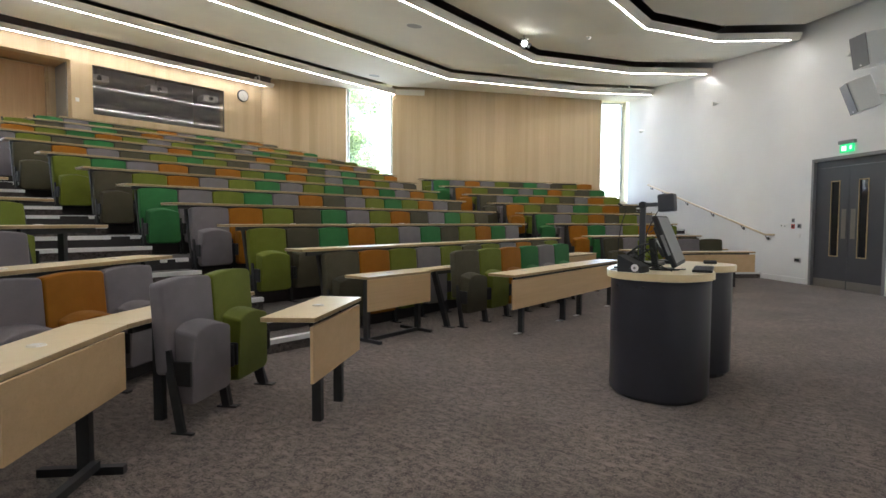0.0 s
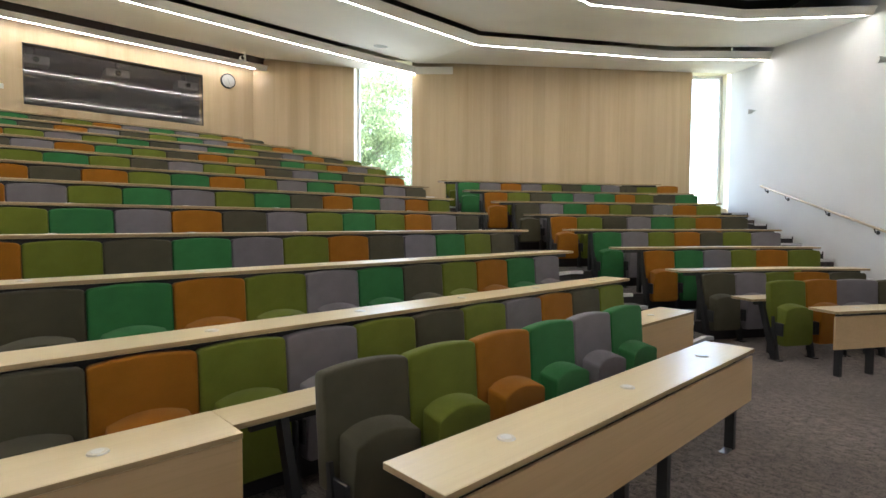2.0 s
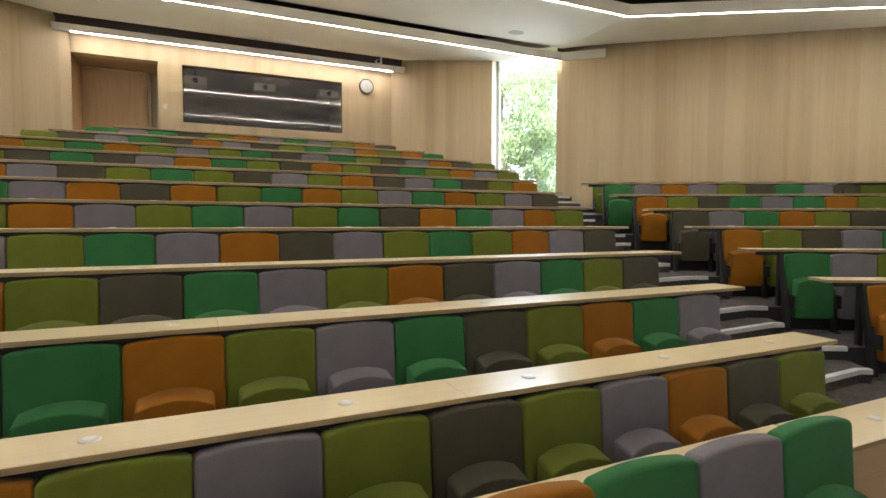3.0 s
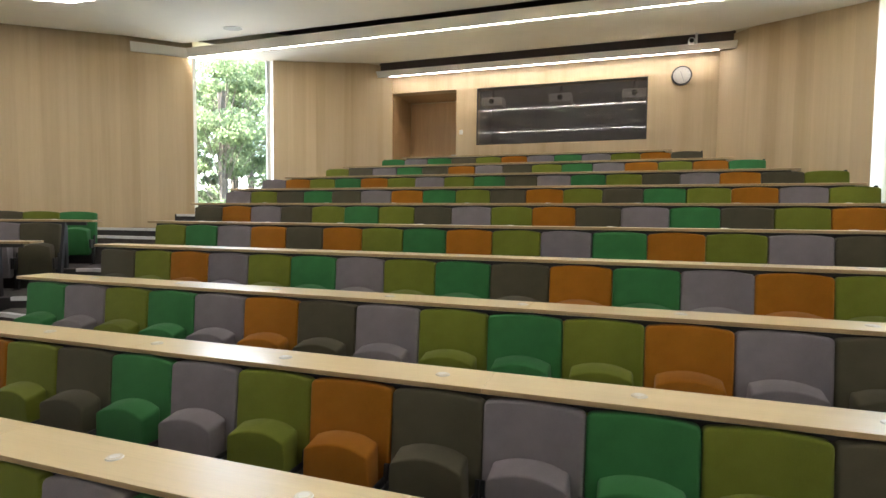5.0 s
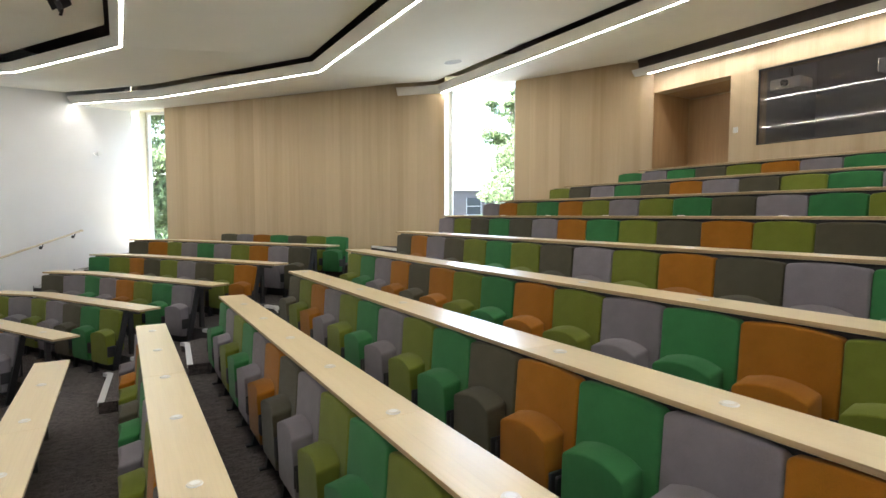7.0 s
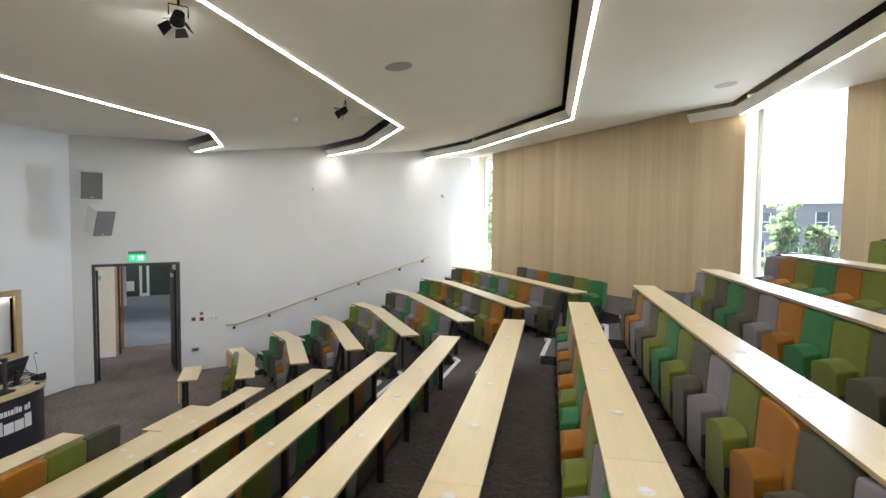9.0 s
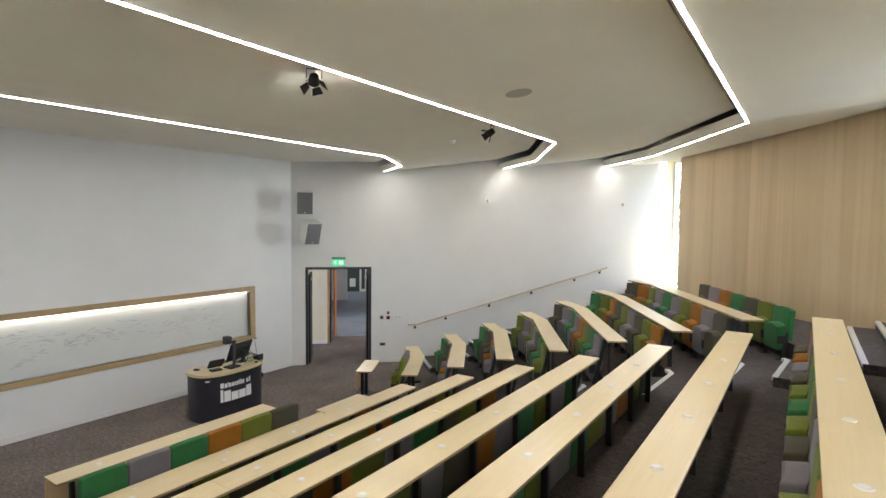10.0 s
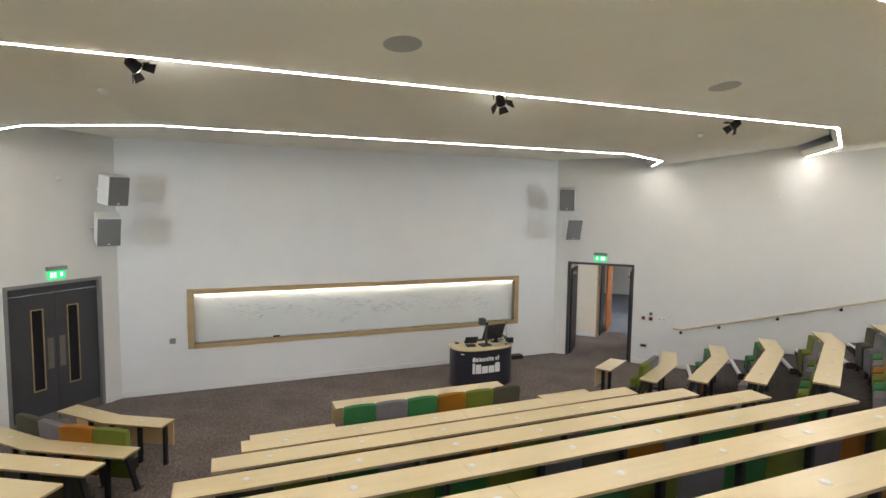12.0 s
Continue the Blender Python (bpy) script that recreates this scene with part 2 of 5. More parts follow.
COLOURS = {
    "l": ("lime", fabric("lime_fabric", (0.166, 0.196, 0.027))),
    "g": ("emerald green", fabric("green_fabric", (0.042, 0.188, 0.061))),
    "o": ("burnt orange", fabric("orange_fabric", (0.356, 0.138, 0.012))),
    "y": ("lilac grey", fabric("grey_fabric", (0.222, 0.201, 0.219))),
    "d": ("dark olive", fabric("olive_fabric", (0.090, 0.082, 0.053))),
}

# ---------------------------------------------------------------- mesh helpers


def mesh_from(bm, name, mat, smooth=False):
    me = bpy.data.meshes.new(name)
    bmesh.ops.recalc_face_normals(bm, faces=bm.faces)
    bm.to_mesh(me)
    bm.free()
    for m in (mat if isinstance(mat, (list, tuple)) else [mat]):
        me.materials.append(m)
    if smooth:
        for p in me.polygons:
            p.use_smooth = True
        me.set_sharp_from_angle(angle=radians(40))
    return me


def part(name, bm, mat, parent=None, label="", smooth=False):
    ob = new(name, mesh_from(bm, name, mat, smooth))
    if parent is not None:
        ob.parent = parent
    if label:
        tagged(ob, label)
    return ob


def box(x0, x1, y0, y1, z0, z1, bevel=0.0, seg=1, bm=None):
    own = bmesh.new()
    bmesh.ops.create_cube(own, size=1)
    for v in own.verts:
        v.co = Vector(((x0 + x1) / 2 + v.co.x * (x1 - x0), (y0 + y1) / 2 + v.co.y * (y1 - y0), (z0 + z1) / 2 + v.co.z * (z1 - z0)))
    if bevel:
        bmesh.ops.bevel(own, geom=own.edges[:], offset=bevel, segments=seg, affect="EDGES", profile=0.5)
    if bm is None:
        return own
    tmp = bpy.data.meshes.new("tmp")
    own.to_mesh(tmp)
    own.free()
    bm.from_mesh(tmp)
    bpy.data.meshes.remove(tmp)
    return bm


def xf(bm, m):
    bmesh.ops.transform(bm, matrix=m, verts=bm.verts)
    return bm


def cyl(r, z0, z1, seg=20, r2=None, bevel=0.0):
    bm = bmesh.new()
    bmesh.ops.create_cone(bm, cap_ends=True, segments=seg, radius1=r, radius2=r if r2 is None else r2, depth=z1 - z0)
    for v in bm.verts:
        v.co.z += (z0 + z1) / 2
    if bevel:
        es = [e for e in bm.edges if abs(e.verts[0].co.z - e.verts[1].co.z) < 1e-5]
        bmesh.ops.bevel(bm, geom=es, offset=bevel, segments=2, affect="EDGES", profile=0.5)
    return bm


def prism(pts, z0, z1):
    """A solid over a plan outline; z0 and z1 may be numbers or one height per point."""
    bm = bmesh.new()
    n = len(pts)
    lo = [bm.verts.new((x, y, z0[i] if isinstance(z0, (list, tuple)) else z0)) for i, (x, y) in enumerate(pts)]
    hi = [bm.verts.new((x, y, z1[i] if isinstance(z1, (list, tuple)) else z1)) for i, (x, y) in enumerate(pts)]
    if n <= 4:
        bm.faces.new(hi)
        bm.faces.new(lo[::-1])
    else:
        for a, b, c in tessellate_polygon([[Vector((x, y, 0)) for x, y in pts]]):
            bm.faces.new((hi[a], hi[b], hi[c]))
            bm.faces.new((lo[c], lo[b], lo[a]))
    for i in range(n):
        bm.faces.new((lo[i], lo[(i + 1) % n], hi[(i + 1) % n], hi[i]))
    return bm


def fascia(pts, z0, z1, lean, thick=0.05):
    """A board along a plan polyline whose top leans forward of its foot."""
    foot, heel = offset_line(pts, 0.0), offset_line(pts, thick)
    top, rear = offset_line(pts, -lean), offset_line(pts, thick - lean)
    bm = bmesh.new()
    rows = [[bm.verts.new((*foot[i], z0)), bm.verts.new((*heel[i], z0)), bm.verts.new((*rear[i], z1)), bm.verts.new((*top[i], z1))] for i in range(len(pts))]
    for p, q in zip(rows, rows[1:]):
        for k in range(4):
            bm.faces.new((p[k], p[(k + 1) % 4], q[(k + 1) % 4], q[k]))
    bm.faces.new(rows[0][::-1])
    bm.faces.new(rows[-1])
    return bm


def strip(front, rear, zf, zr, thick=0.05):
    """A thin slab ruled between two plan polylines of as many points."""
    bm = bmesh.new()
    n = len(front)
    rows = []
    for i in range(n):
        a = zf[i] if isinstance(zf, (list, tuple)) else zf
        b = zr[i] if isinstance(zr, (list, tuple)) else zr
        rows.append([bm.verts.new((*front[i], a)), bm.verts.new((*rear[i], b)), bm.verts.new((*rear[i], b + thick)), bm.verts.new((*front[i], a + thick))])
    for p, q in zip(rows, rows[1:]):
        for k in range(4):
            bm.faces.new((p[k], p[(k + 1) % 4], q[(k + 1) % 4], q[k]))
    bm.faces.new(rows[0][::-1])
    bm.faces.new(rows[-1])
    return bm


def offset_line(pts, d):
    """A plan polyline moved to its left by d, mitred at the bends."""
    out = []
    for i, p in enumerate(pts):
        p = Vector(p)
        dirs = []
        if i > 0:
            dirs.append((p - Vector(pts[i - 1])).normalized())
        if i < len(pts) - 1:
            dirs.append((Vector(pts[i + 1]) - p).normalized())
        ns = [Vector((-q.y, q.x)) for q in dirs]
        n = sum(ns, Vector((0, 0))).normalized()
        out.append(tuple(p + n * (d / max(0.3, n.dot(ns[0])))))
    return out


def band(pts, d0, d1, z0, z1):
    """A solid strip along a plan polyline, between two offsets to its left."""
    a, b = offset_line(pts, d0), offset_line(pts, d1)
    bm = bmesh.new()
    rows = []
    for i in range(len(pts)):
        za = z0[i] if isinstance(z0, (list, tuple)) else z0
        zb = z1[i] if isinstance(z1, (list, tuple)) else z1
        rows.append([bm.verts.new((*a[i], za)), bm.verts.new((*b[i], za)), bm.verts.new((*b[i], zb)), bm.verts.new((*a[i], zb))])
    for p, q in zip(rows, rows[1:]):
        for k in range(4):
            bm.faces.new((p[k], p[(k + 1) % 4], q[(k + 1) % 4], q[k]))
    bm.faces.new(rows[0][::-1])
    bm.faces.new(rows[-1])
    return bm


def tube(points, r, seg=8):
    bm = bmesh.new()
    rings = []
    for i, p in enumerate(points):
        p = Vector(p)
        a = Vector(points[max(0, i - 1)])
        b = Vector(points[min(len(points) - 1, i + 1)])
        q = (b - a).normalized().to_track_quat("Z", "Y")
        rings.append([bm.verts.new(p + q @ Vector((r * math.cos(2 * math.pi * k / seg), r * math.sin(2 * math.pi * k / seg), 0))) for k in range(seg)])
    for u, v in zip(rings, rings[1:]):
        for k in range(seg):
            bm.faces.new((u[k], u[(k + 1) % seg], v[(k + 1) % seg], v[k]))
    bm.faces.new(rings[0][::-1])
    bm.faces.new(rings[-1])
    return bm


def thing(name, label, category, group="", at=None):
    ob = new(name)
    ob.empty_display_size = 0.1
    tagged(ob, label, category, group)
    if at is not None:
        ob.matrix_world = at
    return ob


def structure(name, bm, mat, label="", smooth=False):
    ob = part(name, bm, mat, None, "", smooth)
    return tagged(ob, label or name.replace("_", " "), kind="structure")


def along(p, q):
    """The pose whose x axis runs from p to q in plan."""
    d = Vector((q[0] - p[0], q[1] - p[1]))
    return pose(p[0], p[1], 0, 0, 0, math.degrees(math.atan2(d.y, d.x))), d.length


# ---------------------------------------------------------------- plan of the room
FRONT = 5.03                      # half width of the front wall, which stands at y = 0
WEND = (12.02, 7.18)              # where the white side walls end
KINK = (5.19, 13.94)              # the slanted walls turn a little here, past their rear windows
BACK = 16.0                       # the back wall
BCORNER = 3.42                    # half width of the back wall
SLANT = (Vector(KINK) - Vector(WEND)).normalized()
SLANT_2 = (Vector((BCORNER, BACK)) - Vector(KINK)).normalized()
S_KINK = (Vector(KINK) - Vector(WEND)).length
SLEN = S_KINK + (Vector((BCORNER, BACK)) - Vector(KINK)).length
WIN_B = (0.0, 0.98)
WOOD_1 = (0.98, 8.10)
WIN_A = (8.10, S_KINK)
WOOD_2 = (S_KINK, SLEN)
TOP = 6.1


def slant(s, out=0.0, side=1):
    """A place along the slanted wall, s metres from the white wall's end."""
    far = s > S_KINK
    d = SLANT_2 if far else SLANT
    p = (Vector(KINK) + d * (s - S_KINK) if far else Vector(WEND) + d * s) + Vector((d.y, -d.x)) * out
    return (p.x * side, p.y)


RISE = 0.261
DESK_H = 0.684


def tier(k):
    return 0.0 if k < 2 else RISE * (k - 1)


def row_y(k):
    return (3.38, 4.34)[k] if k < 2 else 5.09 + 0.945 * (k - 2)


# floor
structure("floor", prism([(-14, -4), (14, -4), (14, 17), (-14, 17)], -0.3, 0.0), CARPET, "dark brown-grey flecked carpet floor")

# front wall with the whiteboard niche
WB = (-3.80, 3.70, 0.99, 2.02)
bm = bmesh.new()
box(-FRONT - 0.3, WB[0], -0.25, 0, 0, TOP, bm=bm)
box(WB[1], FRONT + 0.3, -0.25, 0, 0, TOP, bm=bm)
box(WB[0], WB[1], -0.25, 0, 0, WB[2], bm=bm)
box(WB[0], WB[1], -0.25, 0, WB[3], TOP, bm=bm)
box(WB[0], WB[1], -0.25, -0.12, WB[2], WB[3], bm=bm)
structure("wall_front", bm, WALL, "plain white painted front wall")

# white side walls, each with a double door opening
DOOR0, DOOR1, DOOR_H = 0.34, 1.99, 2.49
for side in (-1, 1):
    m, length = along((FRONT, 0), WEND)
    bm = bmesh.new()
    box(-0.1, DOOR0, -0.22, 0, 0, TOP, bm=bm)
    box(DOOR1, length, -0.22, 0, 0, TOP, bm=bm)
    box(DOOR0, DOOR1, -0.22, 0, DOOR_H, TOP, bm=bm)
    xf(bm, m)
    if side < 0:
        xf(bm, Matrix.Diagonal((-1, 1, 1, 1)))
    structure("wall_east" if side > 0 else "wall_west", bm, WALL, "white painted side wall with a double doorway")
    sk = bmesh.new()
    box(DOOR1 + 0.06, length, 0, 0.018, 0, 0.11, bm=sk)
    box(0.0, DOOR0 - 0.06, 0, 0.018, 0, 0.11, bm=sk)
    xf(sk, m)
    if side < 0:
        xf(sk, Matrix.Diagonal((-1, 1, 1, 1)))
    structure("baseboard_east" if side > 0 else "baseboard_west", sk, WALL, "white painted baseboard")
structure("baseboard_front", box(-FRONT, FRONT, 0, 0.018, 0, 0.11), WALL, "white painted baseboard")

# slanted back walls: backing, window openings and reveals
SILL_A, SILL_B, HEAD_A, HEAD_B = 2.25, 1.95, 5.72, 5.42
for side in (-1, 1):
    word = "east" if side > 0 else "west"
    bm = bmesh.new()

    def chunk(s0, s1, z0, z1, t0=0.02, t1=0.62):
        pts = [slant(s0, t0, side), slant(s1, t0, side), slant(s1, t1, side), slant(s0, t1, side)]
        b = prism(pts, z0, z1)
        tmp = bpy.data.meshes.new("tmp")
        b.to_mesh(tmp)
        b.free()
        bm.from_mesh(tmp)
        bpy.data.meshes.remove(tmp)

    chunk(WOOD_1[0], WOOD_1[1], 0, TOP)
    chunk(WOOD_2[0], WOOD_2[1] + (0.3 if side > 0 else 0.0), 0, TOP)
    for (s0, s1), sill, head in ((WIN_B, SILL_B, HEAD_B), (WIN_A, SILL_A, HEAD_A)):
        chunk(s0, s1, 0, sill)
        chunk(s0, s1, head, TOP)
    chunk(-0.3, 0.0, 0, TOP, 0.24, 0.62)
    structure("wall_slant_" + word, bm, REVEAL, "cream plastered wall core with tall window openings")
    for i, ((s0, s1), sill, head) in enumerate(((WIN_B, SILL_B, HEAD_B), (WIN_A, SILL_A, HEAD_A))):
        win = thing("window_%d" % (1 + i + (2 if side > 0 else 0)), "tall narrow clear glass window in a pale frame", "window")
        win["kind"] = "structure"
        for nm, a, b_, z0, z1 in (("window_frame", s0, s0 + 0.07, sill, head), ("window_frame", s1 - 0.07, s1, sill, head), ("window_frame", s0 + 0.07, s1 - 0.07, head - 0.06, head), ("window_sill", s0 + 0.07, s1 - 0.07, sill, sill + 0.06)):
            part(nm, prism([slant(a, 0.46, side), slant(b_, 0.46, side), slant(b_, 0.55, side), slant(a, 0.55, side)], z0, z1), WHITEP, win)
        g = part("pane", prism([slant(s0 + 0.07, 0.50, side), slant(s1 - 0.07, 0.50, side), slant(s1 - 0.07, 0.512, side), slant(s0 + 0.07, 0.512, side)], sill + 0.06, head - 0.06), GLASS, win)
        g.visible_shadow = False
    for (s0, s1), sill, watts in ((WIN_B, SILL_B, DAY_W[0]), (WIN_A, SILL_A, DAY_W[1])):
        day_data = bpy.data.lights.new("daylight", "AREA")
        day_data.shape, day_data.size, day_data.size_y = "RECTANGLE", s1 - s0 - 0.18, 5.42 - sill - 0.18
        day_data.energy, day_data.color = watts, (0.76, 0.86, 1.0)
        day_data.spread = radians(44 if s0 < 1 else 110)
        day = new("daylight", day_data)
        mid, inward = slant((s0 + s1) / 2, 0.45, side), slant((s0 + s1) / 2, -1.0, side)
        zc = (5.42 + sill) / 2
        day.matrix_world = look((*mid, zc), (*inward, zc))

# back wall with door recess and control room window
REC = (-3.40, -1.86, 5.20)
CTRL = (-1.39, 2.15, 3.95, 5.19)
bm = bmesh.new()
box(REC[1], CTRL[0], BACK + 0.02, BACK + 0.3, 2.6, TOP, bm=bm)
box(CTRL[1], BCORNER + 0.2, BACK + 0.02, BACK + 0.3, 2.6, TOP, bm=bm)
box(CTRL[0], CTRL[1], BACK + 0.02, BACK + 0.3, 2.6, CTRL[2], bm=bm)
box(CTRL[0], CTRL[1], BACK + 0.02, BACK + 0.3, CTRL[3], TOP, bm=bm)
box(REC[0] - 0.3, REC[1], BACK + 0.02, BACK + 0.3, REC[2], TOP, bm=bm)
box(REC[0] - 0.3, REC[1] + 0.1, BACK + 1.12, BACK + 1.3, 2.6, TOP, bm=bm)
structure("wall_back", bm, VENEER, "maple veneered back wall with a recess and a control room window")

# ceiling: five rafts, each with a lit front lip
L1 = [(6.50, 1.72), (5.55, 3.05), (3.95, 3.90)]
L2 = [(8.86, 3.85), (7.43, 5.48), (5.02, 6.92)]
L3 = [(10.95, 5.93), (9.15, 7.60), (5.42, 9.84)]
L4 = [(6.97, 12.11), (6.27, 12.78)]
L5 = [(3.36, 15.72)]
LIPZ = [4.91, 5.08, 5.22, 5.37, 5.52]


def both(pts):
    return [(-x, y) for x, y in pts] + [(x, y) for x, y in pts[::-1]]


LIPS = [both(p) for p in (L1, L2, L3, L4, L5)]
LIP_H = [0.115, 0.125, 0.155, 0.150, 0.115]
GAP, LEAN = 0.158, 0.10
STEP_UP = [0.245, 0.245, 0.225, 0.215, 0.245]


for k in range(5):
    front, z0 = LIPS[k], LIPZ[k]
    if k < 2:
        rear, zr = offset_line(LIPS[k + 1], -GAP), LIPZ[k + 1] + STEP_UP[k + 1]
    elif k == 2:
        e4 = offset_line(LIPS[3], -GAP)[2:]
        z1 = LIPZ[3] + STEP_UP[3]
        rear, zr = both([(12.0, 7.16), e4[1], e4[0]]), [5.35, z1, z1, z1, z1, 5.35]
    elif k == 3:
        rear, zr = both([(5.25, 13.97), (3.50, BACK - 0.50)]), [5.55, LIPZ[4] + STEP_UP[4], LIPZ[4] + STEP_UP[4], 5.55]
    if k < 4:
        structure("ceiling_raft_%d" % (k + 1), strip(front, rear, z0, zr), CEIL, "off-white plastered ceiling raft")
    line = front if k < 4 else [(-3.66, front[0][1]), (3.66, front[0][1])]
    lip = fascia(line, z0 + 0.004, z0 + LIP_H[k], LEAN)
    structure("ceiling_lip_%d" % (k + 1), lip, CEIL, "white fascia at the front of a ceiling raft")
    if k == 4:
        # added panel: blocks the lit wall so the gap stays dark
        structure("ceiling_upstand", band(line, 0.055, 0.075, z0 + 0.01, TOP - 0.001), GAPSHADE, "added dark panel for the shade over the rear fascia")
    led = thing("led_strip", "continuous recessed white LED light line in the ceiling", "ceiling light", "ceiling light lines")
    lit = front[1:-1] if k == 3 else list(front)
    if k < 3:
        for i, j in ((0, 1), (-1, -2)):
            p, q = Vector(lit[i]), Vector(lit[j])
            lit[i] = tuple(p + (q - p).normalized() * 0.18)
    part("diffuser", band(lit, 0.008, 0.038, z0 - 0.0012, z0 + 0.0035), BACKLED if k == 4 else LED, led)
rear = offset_line(LIPS[0], -GAP)
structure("ceiling_front", strip([(-FRONT, 0.0), (-3.2, 0.0), (-1.2, 0.0), (1.2, 0.0), (3.2, 0.0), (FRONT, 0.0)], rear, 5.12, LIPZ[0] + STEP_UP[0]), CEIL, "off-white plastered ceiling over the stage")
slab = [(-5.25, -0.3), (5.25, -0.3), (12.3, 7.16), (5.45, 14.1), (3.95, 16.1), (3.95, 19.0), (-3.95, 19.0), (-3.95, 16.1), (-5.45, 14.1), (-12.3, 7.16)]
structure("ceiling_slab", prism(slab, TOP, TOP + 0.2), GAPSHADE, "ceiling void slab, coloured dark for its shade")

# ---------------------------------------------------------------- raked tiers, aisle steps and nosings
SIDE_ROWS = {-1: 7, 1: 8}
N_AISLE = {0: 2, 1: 3, 2: 4, 3: 5, 4: 6, 5: 7, 6: 8, 7: 9, 8: 9}
CENTRE_END = {0: 1.52, 1: 2.80, 2: 3.05, 3: 3.32, 4: 3.54, 5: 3.70, 6: 3.88, 7: 4.12, 8: 4.32, 9: 4.40, 10: 4.00, 11: 3.36, 12: 2.55}
D1 = Vector((math.cos(radians(30)), -math.sin(radians(30))))
D2 = Vector((math.sqrt(0.5), -math.sqrt(0.5)))


def side_line(k):
    """Front line of a side block's row on the east: aisle end, bend, wall end."""
    a = Vector((4.10 + 0.17 * (k - 1), 4.24 + 0.955 * (k - 1)))
    if k == 0:
        a = Vector((3.76, 3.36))
    a = a + D1 * (0.06 if k < 2 else 0.12)
    b = a + D1 * (N_AISLE[k] * 0.5 - 0.115)
    c = b + D2 * 1.0
    return [tuple(a), tuple(b), tuple(c)]


def wall_cut(p, d):
    """Where the line from p along d meets the east white wall, or the slanted wall."""
    p, d = Vector(p), Vector(d)
    best = None
    for q, e in ((Vector((FRONT, 0)), Vector(WEND) - Vector((FRONT, 0))), (Vector(WEND), Vector(KINK) - Vector(WEND)), (Vector(KINK), Vector((BCORNER, BACK)) - Vector(KINK))):
        det = d.x * -e.y + e.x * d.y
        if abs(det) < 1e-6:
            continue
        r = q - p
        t = (r.x * -e.y + e.x * r.y) / det
        u = (d.x * r.y - d.y * r.x) / det
        if t > 0.01 and -0.001 <= u <= 1.001 and (best is None or t < best):
            best = t
    return tuple(p + d * (best if best is not None else 1.0))


def riser_half(k):
    """East half of the riser line of a tier, from the middle of the room outwards."""
    yc = row_y(k) - 0.02
    if k <= 8:
        a, b, c = offset_line(side_line(k), 0.0)
        return [(0, yc), (CENTRE_END[k], yc), a, b, wall_cut(b, D2)]
    return [(0, yc), wall_cut((0, yc), (1, 0))]


for k in range(2, 13):
    h = riser_half(k)
    end = h[-1]
    tail = [p for p in (WEND, KINK) if p[1] > end[1] + 0.05] + [(BCORNER, BACK + 0.02)]
    half = h[1:] + tail
    outline = half + [(-x, y) for x, y in half[::-1]]
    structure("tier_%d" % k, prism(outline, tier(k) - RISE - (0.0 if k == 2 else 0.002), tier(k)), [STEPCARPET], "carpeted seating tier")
    full = [(-x, y) for x, y in h[:0:-1]] + h[1:]
    structure("riser_%d" % k, band(full, -0.006, -0.001, tier(k) - RISE + 0.002, tier(k) - 0.004), RISER, "black riser of a seating tier")



def aisle_step(pts, z, depth, side):
    """A half step in front of a riser, with nosings on it and on the riser's own edge."""
    mir = Matrix.Diagonal((side, 1, 1, 1))
    st = thing("aisle_step", "dark carpeted aisle step with a pale aluminium nosing", "step", "aisle steps")
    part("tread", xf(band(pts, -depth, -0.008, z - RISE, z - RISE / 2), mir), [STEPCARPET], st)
    front = offset_line(pts, -depth)
    for line, zz in ((front, z - RISE / 2), (pts, z)):
        bm = band(line, -0.016, 0.052, zz - 0.002, zz + 0.006)
        own = band(line, -0.016, -0.009, zz - 0.040, zz - 0.0025)
        tmp = bpy.data.meshes.new("tmp")
        own.to_mesh(tmp)
        own.free()
        bm.from_mesh(tmp)
        bpy.data.meshes.remove(tmp)
        part("nosing", xf(bm, mir), NOSING, st)


for k in range(2, 9):
    for side in (-1, 1):
        h = riser_half(k)
        a = Vector(h[2])
        aisle_step([(h[1][0] - 0.17, h[1][1]), h[2], tuple(a + D1 * 0.22)], tier(k), 0.37, side)
        c = Vector(side_line(k)[2]) + Vector((0.04, 0.04))
        w = Vector(h[4])
        if (w - c).length > 0.35 and w.y < WEND[1] + 0.3:
            aisle_step([tuple(c + D2 * 0.06), tuple(w - D2 * 0.03)], tier(k), 0.37, side)
for k in range(9, 12):
    for side in (-1, 1):
        h = riser_half(k)
        if h[1][0] - CENTRE_END[k] > 0.45:
            aisle_step([(CENTRE_END[k] + 0.06, h[0][1]), (h[1][0] - 0.05, h[0][1])], tier(k), 0.37, side)

# ---------------------------------------------------------------- seats


def outline_panel(w, z0, z1, dome, rb, rt, n=5):
    """Front outline of a cushion, rounded at the corners and domed along the top."""
    pts = []
    for cx, cz, r, a0 in ((w - rb, z0 + rb, rb, -90), (w - rt, z1 - dome - rt, rt, 0)):
        for i in range(n + 1):
            a = radians(a0 + 90 * i / n)
            pts.append((cx + r * math.cos(a), cz + r * math.sin(a)))
    top = []
    for i in range(1, 6):
        x = (w - rt) * (1 - i / 3)
        top.append((x, z1 - dome * (x / (w - rt)) ** 2))
    left = [(-x, z) for x, z in pts[::-1]]
    return pts + [t for t in top if abs(t[0]) < w - rt - 1e-4] + left


